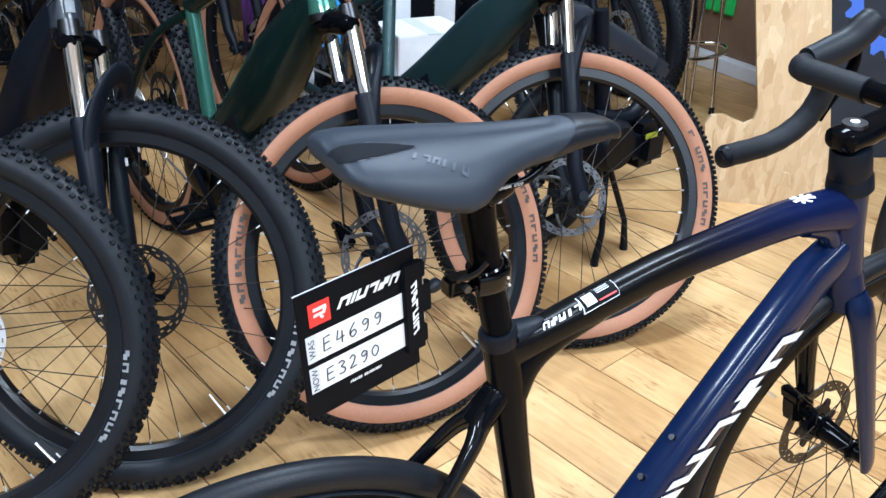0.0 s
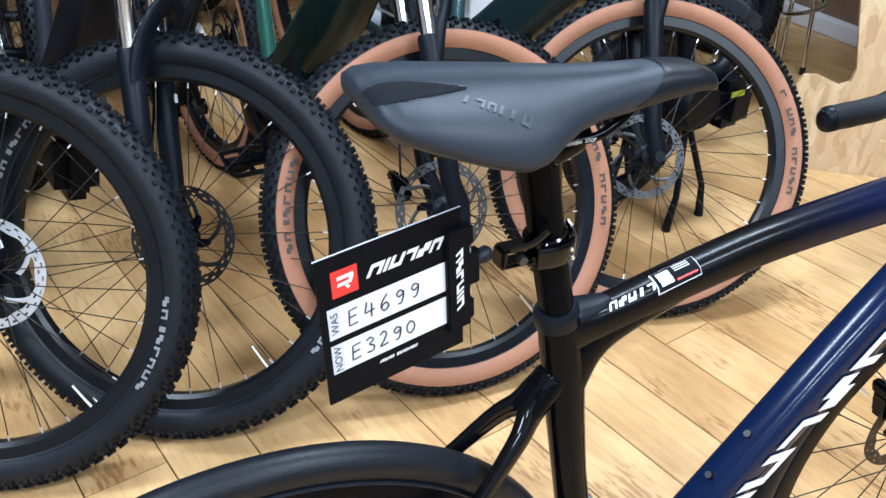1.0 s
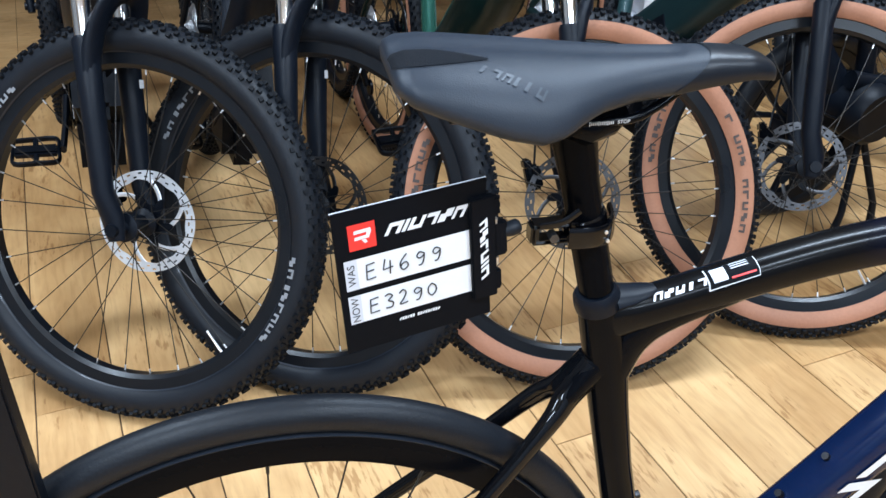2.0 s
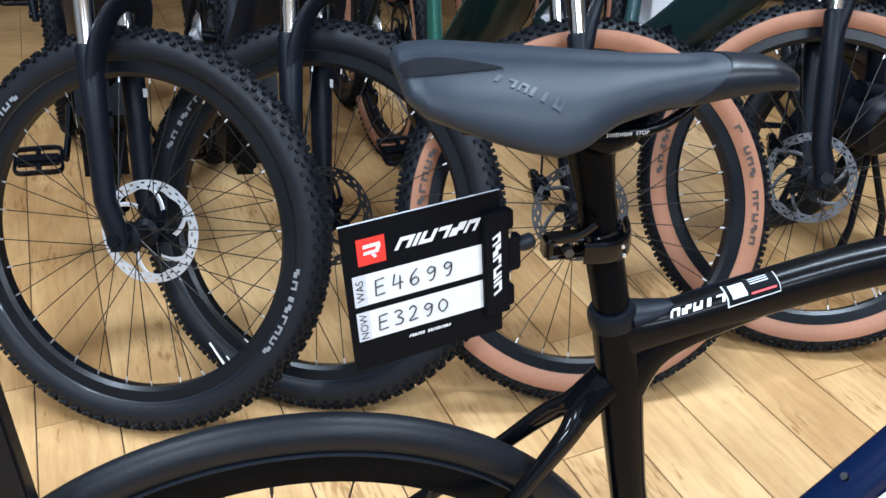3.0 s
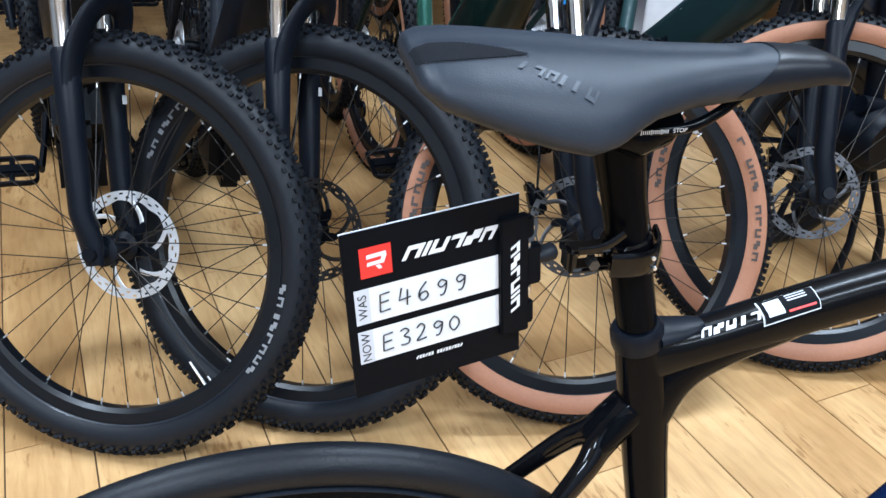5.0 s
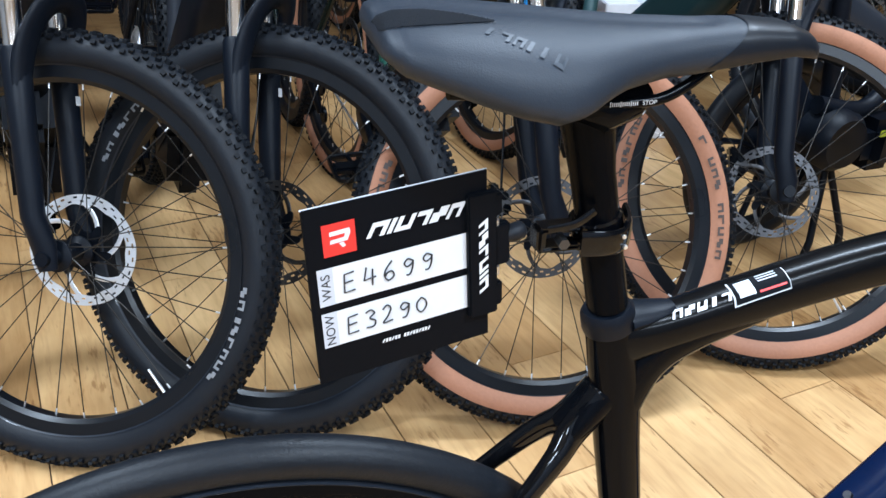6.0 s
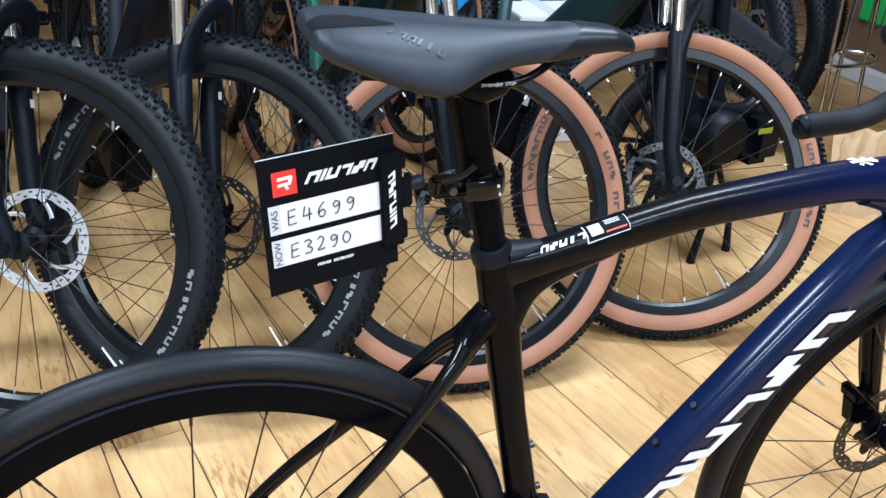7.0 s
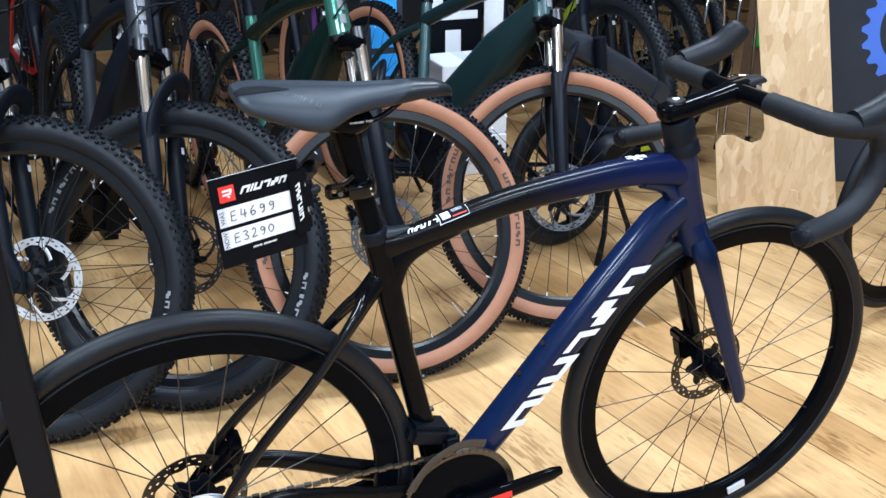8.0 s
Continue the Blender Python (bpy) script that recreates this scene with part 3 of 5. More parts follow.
    part("spacer", tube([P(0.645, -0.042), P(0.725, -0.042)], [0.0195, 0.0195], 18), PLASTIC, bars_)
    part("stem", tube([stem_top - Vector((0.02, 0, 0)), stem_top, bar_c, bar_c + Vector((0.02, 0, 0))], [(0.019, 0.02), (0.02, 0.022), (0.024, 0.02), (0.02, 0.017)], 14), GLOSS, bars_)
    hb = smooth_line([bar_c + Vector(v) for v in ((-0.05, -0.37, 0.03), (-0.03, -0.22, 0.028), (0, -0.08, 0.003), (0, 0.08, 0.003), (-0.03, 0.22, 0.028), (-0.05, 0.37, 0.03))], 5)
    part("handlebar", tube(hb, [0.011] * len(hb), 12, side=(1, 0, 0)), MATTE, bars_)
    for s in (-1, 1):
        e0, e1 = bar_c + Vector((-0.035, 0.25 * s, 0.029)), bar_c + Vector((-0.051, 0.375 * s, 0.03))
        part("grip", tube([e0, e0.lerp(e1, 0.5), e1], [0.0165, 0.0155, 0.017], 14, side=(1, 0, 0)), RUBBER, bars_)
        lv = smooth_line([bar_c + Vector((-0.02, 0.19 * s, 0.028)), bar_c + Vector((0.03, 0.21 * s, 0.012)), bar_c + Vector((0.025, 0.30 * s, 0.0))], 5)
        part("brake_lever", tube(lv, [(0.006, 0.008)] * len(lv), 8), PLASTIC, bars_)
        cable = smooth_line([bar_c + Vector((-0.01, 0.17 * s, 0.03)), bar_c + Vector((0.10, 0.09 * s, 0.04)), bar_c + Vector((0.09, 0.0, -0.03)), P(0.6, -0.005, 0.022 * s), P(0.55, -0.06, 0.035 * s)], 6)
        part("cable", tube(cable, [0.0026] * len(cable), 6), PLASTIC, bars_)
    # frame
    bb, rear = Vector((-0.745, 0, 0.345)), Vector((-1.175, 0, R))
    hb_low, hb_top = P(0.545, -0.045), P(0.62, -0.045)
    seat = Vector((-0.86, 0, 0.80))
    dt = smooth_line([hb_low, hb_low.lerp(bb, 0.3) + Vector((0, 0, -0.008)), hb_low.lerp(bb, 0.7) + Vector((0, 0, -0.012)), bb + Vector((0.05, 0, 0.06))], 6)
    fat = (0.050, 0.076) if electric else (0.024, 0.032)
    n = len(dt)
    part("down_tube", tube(dt, [(0.028 + (fat[0] - 0.028) * min(1, k / 6), 0.033 + (fat[1] - 0.033) * min(1, k / 6)) for k in range(n)], 16, square=0.5), frame_mat, b)
    tt = smooth_line([hb_top, hb_top.lerp(seat, 0.5) + Vector((0, 0, -0.012)), seat + Vector((0.01, 0, -0.07))], 6)
    part("top_tube", tube(tt, [(0.02, 0.024)] * len(tt), 14, square=0.3), frame_mat, b)
    part("seat_tube", tube([bb, bb.lerp(seat, 0.5), seat], [0.022, 0.0195, 0.0185], 16), head_mat if seat_mat is None else seat_mat, b)
    part("seat_collar", tube([seat - Vector((-0.003, 0, 0.012)), seat + Vector((-0.003, 0, 0.010))], [0.0215, 0.0215], 16), PLASTIC, b)
    top = seat + (seat - bb).normalized() * 0.14
    part("seatpost", tube([seat, top], [0.0155, 0.0155], 16), PLASTIC, b)
    sad = smooth_line([top + Vector(v) for v in ((-0.12, 0, 0.045), (-0.06, 0, 0.042), (0.02, 0, 0.035), (0.09, 0, 0.036), (0.15, 0, 0.03))], 4)
    wid = np.interp(np.linspace(0, 1, len(sad)), [0, 0.12, 0.35, 0.6, 1], [0.045, 0.07, 0.062, 0.03, 0.016])
    part("saddle", tube(sad, [(float(v), 0.02) for v in wid], 16), MATTE, b)
    for s in (-1, 1):
        part("chainstay", tube(smooth_line([bb + Vector((-0.03, 0.028 * s, 0)), bb + Vector((-0.18, 0.05 * s, 0.0)), rear + Vector((0, 0.066 * s, -0.005))], 5), [(0.011, 0.017)] * 11, 10), frame_mat, b)
        part("seatstay", tube(smooth_line([seat + Vector((0.01, 0.018 * s, -0.09)), seat.lerp(rear, 0.45) + Vector((0, 0.052 * s, 0)), rear + Vector((0, 0.066 * s, 0.01))], 5), [(0.009, 0.012)] * 11, 10), frame_mat, b)
    if electric:
        mot = bmesh.new()
        sweep(mot, [bb + Vector((0, -0.062, 0)), bb + Vector((0, -0.052, 0)), bb + Vector((0, 0.052, 0)), bb + Vector((0, 0.062, 0))], [0.055, 0.068, 0.068, 0.055], 24, side=(1, 0, 0))
        box(mot, (0.32, 0.105, 0.20), Matrix.Translation(bb + Vector((0.140, 0, 0.060))) @ pose(0, 0, 0, 0, -38, 0), 0.030)
        box(mot, (0.22, 0.10, 0.17), Matrix.Translation(bb + Vector((0.12, 0, -0.045))), 0.03)
        part("motor", mot, PLASTIC, b, "black plastic motor housing")
        part("motor_sticker", box(bmesh.new(), (0.022, 0.0015, 0.030), Matrix.Translation(bb + Vector((0.225, -0.0535, 0.055)))), PALEGREY, b, "small white motor sticker")
    part("chainring", revolve([(0.045, -0.058), (0.078, -0.059), (0.081, -0.0605), (0.078, -0.062), (0.045, -0.062)], 44, bm=None), DARKSTEEL, b, m=Matrix.Translation(bb))
    for s, a in ((-1, -25), (1, 155)):
        d = Vector((math.cos(radians(a)), 0, math.sin(radians(a))))
        e = bb + d * 0.168 + Vector((0, 0.088 * s, 0))
        part("crank_arm", tube([bb + Vector((0, 0.07 * s, 0)), bb + d * 0.09 + Vector((0, 0.078 * s, 0)), e], [(0.010, 0.017), (0.008, 0.014), (0.008, 0.013)], 10), PLASTIC, b)
        pedal(b, Matrix.Translation(e + Vector((0, 0.06 * s, 0))) @ pose(0, 0, 0, 0, 12, 0))
    ch = bmesh.new()
    for z in (1, -1):
        p, q = bb + Vector((0, -0.058, 0.079 * z)), rear + Vector((0, -0.046, 0.045 * z))
        sweep(ch, [p, q], [(0.0035, 0.0042)] * 2, 6)
    part("chain", ch, STEEL, b)
    der = bmesh.new()
    sweep(der, [rear + Vector((0, -0.07, -0.02)), rear + Vector((0.015, -0.075, -0.075)), rear + Vector((0.05, -0.06, -0.16))], [(0.010, 0.014), (0.014, 0.02), (0.008, 0.014)], 10)
    for dz in (-0.085, -0.165):
        revolve([(0.004, -0.004), (0.024, -0.004), (0.024, 0.004), (0.004, 0.004)], 18, bm=der)
        bmesh.ops.translate(der, verts=der.verts[-72:], vec=rear + Vector((0.03 if dz > -0.1 else 0.05, -0.05, dz)))
    part("rear_derailleur", der, PLASTIC, b)
    mtb_wheel(b, Matrix.Translation(rear), tan, rotor_mat=rotor_mat, cassette=True, bars=False)
    if stand:
        k0 = rear + Vector((0.14, 0.075, -0.02))
        part("kickstand", tube(smooth_line([k0, k0 + Vector((0.05, 0.05, -0.16)), k0 + Vector((0.07, 0.125, -0.275))], 4), [0.0085] * 9, 10), PLASTIC, b)
    return b


def by_hub(hub_x, hub_y, heading, steer, lean):
    """The pose of a bike with a turned front wheel that leans to its left, from where its front hub stands."""
    back = math.radians(22.5)
    up = Vector((-math.sin(back), 0, math.cos(back)))
    ax = Vector((0, 0, 0.373))
    a0 = ax - Vector((math.cos(back), 0, math.sin(back))) * 0.042
    turn = Matrix.Translation(a0) @ Matrix.Rotation(radians(steer), 4, up) @ Matrix.Translation(-a0)
    tilt = pose(0, 0, 0, 0, 0, heading) @ pose(0, 0, 0, -lean, 0, 0)
    hub, ay = tilt @ (turn @ ax), (tilt @ turn).to_3x3() @ Vector((0, 1, 0))
    low = hub.z - 0.376 * math.sqrt(1 - ay.z ** 2)
    return Matrix.Translation((hub_x - hub.x, hub_y - hub.y, 0.004 - low)) @ tilt


ROW = "mountain bikes parked in a row"
for label, hx, hy, head, steer, lean, fm, hm, tan, rot in (
    ("matte black electric mountain bike with knobbly black tyres", -0.541, 0.924, -80, 57, 5.0, MATTE, MATTE, False, ROTOR),
    ("charcoal electric mountain bike with black tyres and dark disc rotor", -0.212, 0.936, -80, 50.5, 8.8, MATTE, GREYBLACK, False, DARKSTEEL),
    ("dark green electric mountain bike with tan sidewall tyres", 0.311, 0.857, -80, 76.7, 2.6, GREEN, GREENBRIGHT, True, GREYSTEEL),
    ("teal electric mountain bike with tan sidewalls and chrome fork legs", 0.858, 0.942, -80, 57, 13.0, DARKTEAL, TEAL, True, GREYSTEEL),
):
    mountain_bike("mountain_bike", label, by_hub(hx, hy, head, steer, lean), fm, hm, tan, steer=steer, rotor_mat=rot, group=ROW)


# ---- the road bike ----
ROAD = Matrix.Rotation(0.03, 4, "Z")
road = thing("road_bike", "black and dark blue carbon road bike with disc brakes", "road bike", ROAD)
REAR, FRONT, BB = Vector((-0.2955, 0, 0.358)), Vector((0.672, 0, 0.344)), Vector((0.103, 0, 0.279))


def road_wheel(parent, m, rotor_y, cassette):
    w = new("wheel")
    w.parent, w.matrix_basis = parent, m
    tyre = put_part("tyre", once("road_tyre", lambda: mesh_of(revolve([(0.3242 + 0.0160 * math.cos(t), 0.0160 * math.sin(t)) for t in np.linspace(-2.6, 2.6, 18)], 120), "tyre", 60)), ROAD_RUBBER, w, "smooth black road tyre")
    put_part("bead_line", once("road_bead", lambda: mesh_of(revolve([(0.3085, -0.0130), (0.3098, -0.0137), (0.3098, 0.0137), (0.3085, 0.0130)], 120), "bead_line", 30)), GREYBLACK, tyre)
    put_part("rim", once("road_rim", lambda: mesh_of(revolve([(0.2735, -0.004), (0.276, -0.0085), (0.292, -0.0125), (0.3095, -0.0125), (0.3095, 0.0125), (0.292, 0.0125), (0.276, 0.0085), (0.2735, 0.004)], 120), "rim", 35)), CARBON, w, "deep satin carbon rim")
    put_part("hub", once("road_hub", lambda: mesh_of(revolve([(0.001, -0.05), (0.010, -0.05), (0.011, -0.036), (0.021, -0.034), (0.021, -0.030), (0.012, -0.024), (0.012, 0.02), (0.021, 0.026), (0.021, 0.03), (0.012, 0.034), (0.010, 0.05), (0.001, 0.05)], 28, closed=False), "hub", 35)), GLOSS, w)
    spokes(w, 24, 0.021, 0.030, 0.2745, 0.0010, SPOKE, 0.7, SPOKE)
    put_part("disc_rotor", rotor_mesh(0.08, DARKSTEEL), DARKSTEEL, w, "drilled steel disc rotor", Matrix.Translation((0, rotor_y, 0)))
    put_part("rotor_carrier", carrier_mesh(0.08), PLASTIC, w, "black rotor carrier", Matrix.Translation((0, rotor_y, 0)))
    put_part("valve", once("road_valve", lambda: mesh_of(tube([(0, 0, 0.235), (0, 0, 0.275)], [0.0022, 0.003], 8), "valve")), STEEL, w, m=Matrix.Rotation(-0.9, 4, "Y"))
    if cassette:
        put_part("cassette", once("road_cassette", lambda: mesh_of(revolve([p for k in range(9) for p in ((0.06 - 0.0045 * k, -0.026 - 0.003 * k), (0.06 - 0.0045 * k, -0.0282 - 0.003 * k), (0.052 - 0.0045 * k, -0.0284 - 0.003 * k))], 44, closed=False), "cassette", 30)), STEEL, w)
    return w


rw = road_wheel(road, Matrix.Translation(REAR), 0.042, True)
fw_ = road_wheel(road, Matrix.Translation(FRONT) @ pose(0, 0, 0, 0, 0, -2), 0.042, False)
part("reflector_tag", box(bmesh.new(), (0.045, 0.004, 0.02), Matrix.Rotation(-0.26, 4, "Y") @ Matrix.Translation((0, -0.0145, -0.292)), 0.002), PALEGREY, fw_, "clear plastic rim tag")

# frame, from the seat cluster forward
st = [Vector(v) for v in ((-0.0075, 0, 0.758), (-0.003, 0, 0.740), (0.006, 0, 0.70), (0.016, 0, 0.64), (0.031, 0, 0.56), (0.0565, 0, 0.44), (0.077, 0, 0.36), (0.098, 0, 0.29))]
part("seat_tube", tube(st, [(0.0165, 0.0178), (0.0170, 0.0190), (0.0175, 0.0205), (0.0170, 0.0190), (0.0165, 0.0175), (0.018, 0.0185), (0.021, 0.021), (0.026, 0.024)], 24), GLOSS, road, "glossy black seat tube")
tt = smooth_line([(-0.005, 0, 0.738), (0.04, 0, 0.7450), (0.10, 0, 0.7575), (0.205, 0, 0.7765), (0.31, 0, 0.7855), (0.40, 0, 0.790), (0.46, 0, 0.787), (0.520, 0, 0.780)], 6)
tr = np.linspace(0, 1, len(tt))
part("top_tube", tube(tt, [(float(np.interp(u, [0, .15, .5, 1], [.0165, .0165, .019, .023])), float(np.interp(u, [0, .1, .2, .5, .8, 1], [.024, .0185, .0175, .020, .023, .030]))) for u in tr], 22, square=0.35), FADE, road, "top tube that fades from black to dark blue")
gus = smooth_line([(0.010, 0, 0.650), (0.016, 0, 0.690), (0.031, 0, 0.720), (0.062, 0, 0.738), (0.115, 0, 0.753), (0.16, 0, 0.766)], 4)
part("seat_gusset", tube(gus, [(float(np.interp(k, [0, 4, 10, 16, 20], [0.0145, 0.0160, 0.0155, 0.0150, 0.0135])), float(np.interp(k, [0, 4, 8, 12, 16, 20], [0.0150, 0.0200, 0.0215, 0.0200, 0.0165, 0.0120]))) for k in range(len(gus))], 18), GLOSS, road)
HT0, HT1 = Vector((0.5145, 0, 0.814)), Vector((0.5495, 0, 0.682))
part("head_tube", tube([HT0, HT0.lerp(HT1, 0.15), HT0.lerp(HT1, 0.6), HT1], [(0.0245, 0.0255), (0.024, 0.025), (0.0235, 0.026), (0.027, 0.029)], 24), BLUE, road, "dark blue head tube")
hg = smooth_line([(0.525, 0, 0.705), (0.508, 0, 0.735), (0.488, 0, 0.757), (0.445, 0, 0.772)], 4)
part("head_gusset", tube(hg, [(0.015, 0.014)] * len(hg), 14), BLUE, road)
dt = [Vector(v) for v in ((0.535, 0, 0.724), (0.485, 0, 0.690), (0.400, 0, 0.599), (0.290, 0, 0.478), (0.165, 0, 0.342), (0.118, 0, 0.292))]
part("down_tube", tube(dt, [(0.021, 0.026), (0.023, 0.031), (0.0245, 0.032), (0.0245, 0.029), (0.025, 0.025), (0.027, 0.024)], 24, square=0.55), BLUE, road, "dark blue down tube")
part("bottom_bracket", tube([BB + Vector((0, -0.043, 0)), BB + Vector((0, -0.036, 0)), BB + Vector((0, 0.036, 0)), BB + Vector((0, 0.043, 0))], [0.019, 0.024, 0.024, 0.019], 24, side=(1, 0, 0)), BLUE, road)

# plain white shapes of the maker's mark along the down tube
along = (dt[1] - dt[4]).normalized()
nrm = Vector((along.z, 0, -along.x))
for s in (-1, 1):
    pos = 0.058
    for sh, w in ((0, 0.062), (1, 0.017), (2, 0.058), (3, 0.046), (4, 0.056), (0, 0.060)):
        me = shape_mesh("printed_shape", sh, lambda u, v: dt[4] + along * (pos + w * u - (v - 0.5) * 0.026) + nrm * ((0.5 - v) * 0.031 + 0.007) + Vector((0, s * 0.0262, 0)))
        put_part("printed_shape", me, WHITE, road, "plain white printed shape")
        pos += w + 0.0085
for x, z in ((0.291, 0.500), (0.246, 0.4545)):
    p = Vector((x, 0, z)) - nrm * 0.013
    part("bottle_bolt", tube([p, p - nrm * 0.006], [0.0046, 0.0042], 12), DARKSTEEL, road)
for z, x in ((0.505, 0.043 + 0.0185), (0.44, 0.056 + 0.020)):
    part("bottle_bolt", tube([(x - 0.002, 0, z), (x + 0.004, 0, z + 0.0008)], [0.0042, 0.0042], 12, side=(0, 1, 0)), DARKSTEEL, road)

# stays
for s in (-1, 1):
    ss = smooth_line([(-0.004, 0.004 * s, 0.690), (-0.028, 0.008 * s, 0.664), (-0.052, 0.021 * s, 0.640), (-0.122, 0.038 * s, 0.566), (-0.200, 0.050 * s, 0.496), (-0.252, 0.058 * s, 0.436), (REAR.x + 0.012, 0.062 * s, REAR.z + 0.02)], 5)
    part("seatstay", tube(ss, [(float(np.interp(k, [0, 6, 12, 30], [.011, .0095, .0070, .0065])), float(np.interp(k, [0, 6, 12, 30], [.017, .013, .0085, .0080]))) for k in range(len(ss))], 14), BRACKET, road)
    cs = smooth_line([BB + Vector((-0.01, 0.024 * s, 0.004)), (-0.045, 0.037 * s, 0.335), (-0.130, 0.046 * s, 0.372), (-0.205, 0.054 * s, 0.392), (REAR.x + 0.02, 0.062 * s, REAR.z + 0.012)], 5)
    part("chainstay", tube(cs, [(0.010, float(np.interp(k, [0, 20], [.020, .013]))) for k in range(len(cs))], 14), FADE, road)
    part("dropout", box(bmesh.new(), (0.05, 0.011, 0.036), Matrix.Translation(REAR + Vector((0.012, 0.064 * s, 0.012))) @ pose(0, 0, 0, 0, -50, 0), 0.004), GLOSS, road)
part("stay_bridge", tube(smooth_line([(0.008, 0, 0.700), (-0.012, 0, 0.682), (-0.034, 0, 0.660)], 4), [(0.014, 0.014), (0.0145, 0.016), (0.015, 0.017), (0.016, 0.017), (0.017, 0.016), (0.018, 0.015), (0.019, 0.013), (0.019, 0.012), (0.019, 0.010)], 14), GLOSS, road)
caliper(road, Matrix.Translation(REAR + Vector((0.055, 0.05, 0.055))) @ pose(0, 0, 0, 0, 40, 0))

# fork
FC = Vector((0.556, 0, 0.660))
part("fork_crown", tube([HT1 + Vector((-0.001, 0, 0.004)), FC, FC + Vector((0.006, 0, -0.03))], [(0.027, 0.029), (0.034, 0.029), (0.040, 0.022)], 20), BLUE, road)
for s in (-1, 1):
    lg = smooth_line([FC + Vector((0.001, 0.024 * s, -0.004)), (0.568, 0.040 * s, 0.615), (0.602, 0.048 * s, 0.52), (0.637, 0.053 * s, 0.425), (0.668, 0.056 * s, 0.345), (0.673, 0.056 * s, 0.320)], 5)
    part("fork_leg", tube(lg, [(float(np.interp(k, [0, 5, 12, 20, 25], [.013, .0125, .0100, .0080, .006])), float(np.interp(k, [0, 3, 6, 12, 20, 25], [.017, .023, .022, .0175, .0145, .009]))) for k in range(len(lg))], 18), BLUE if s < 0 else GLOSS, road)
part("axle_bolt", tube([FRONT + Vector((0, -0.055, 0)), FRONT + Vector((0, 0.06, 0))], [0.009, 0.009], 14, side=(1, 0, 0)), GLOSS, road)
caliper(road, Matrix.Translation(FRONT + Vector((-0.052, 0.052, 0.050))) @ pose(0, 0, 0, 0, -15, 0))
part("front_hub_body", tube([(0, -0.05, 0), (0, -0.02, 0), (0, 0.04, 0)], [0.013, 0.0155, 0.02], 18, side=(1, 0, 0)), GLOSS, fw_)
fh = smooth_line([(0.632, 0.056, 0.40), (0.60, 0.062, 0.50), (0.565, 0.05, 0.62), (0.545, 0.03, 0.70)], 5)
part("brake_hose", tube(fh, [0.0025] * len(fh), 6), PLASTIC, road)

# cockpit
part("headset_cover", tube([HT0 + Vector((0.0035, 0, -0.004)), HT0 + Vector((-0.001, 0, 0.012)), HT0 + Vector((-0.004, 0, 0.022))], [0.0285, 0.027, 0.021], 24), MATTE, road)
part("spacer", tube([HT0 + Vector((-0.003, 0, 0.012)), HT0 + Vector((-0.004, 0, 0.018)), HT0 + Vector((-0.0145, 0, 0.050)), HT0 + Vector((-0.0155, 0, 0.053))], [(0.024, 0.026), (0.0245, 0.027), (0.0235, 0.0265), (0.022, 0.025)], 24), MATTE, road)
part("stem", tube([(0.468, 0, 0.8765), (0.474, 0, 0.8775), (0.505, 0, 0.880), (0.555, 0, 0.888), (0.598, 0, 0.896), (0.626, 0, 0.899), (0.637, 0, 0.900)], [(0.011, 0.010), (0.0215, 0.0145), (0.021, 0.016), (0.017, 0.0150), (0.020, 0.017), (0.022, 0.019), (0.018, 0.015)], 18, square=0.4), GLOSS, road)
part("top_cap", tube([(0.494, 0, 0.893), (0.4935, 0, 0.8975)], [0.0155, 0.0145], 20), DARKSTEEL, road)
part("top_cap_bolt", tube([(0.4937, 0, 0.8965), (0.4934, 0, 0.8990)], [0.0055, 0.0055], 12), STEEL, road)
part("computer_mount", tube([(0.62, 0, 0.910), (0.655, 0, 0.914)], [(0.022, 0.006), (0.020, 0.006)], 12), PLASTIC, road)
for sy in (-1, 1):
    for dz in (-0.009, 0.009):
        part("faceplate_bolt", tube([(0.634, 0.013 * sy, 0.900 + dz), (0.642, 0.013 * sy, 0.901 + dz)], [0.0035, 0.0035], 10), STEEL, road)
hbar = new("handlebar")
hbar.parent = road
hbar.matrix_basis = pose(0.50, 0, 0) @ pose(0, 0, 0, 0, 0, -3) @ pose(-0.50, 0, 0)
BX, BZ = 0.612, 0.898
part("bar_top", tube([(BX, -0.12, BZ), (BX, 0.12, BZ)], [0.0145, 0.0145], 16, side=(1, 0, 0)), GLOSS, hbar)
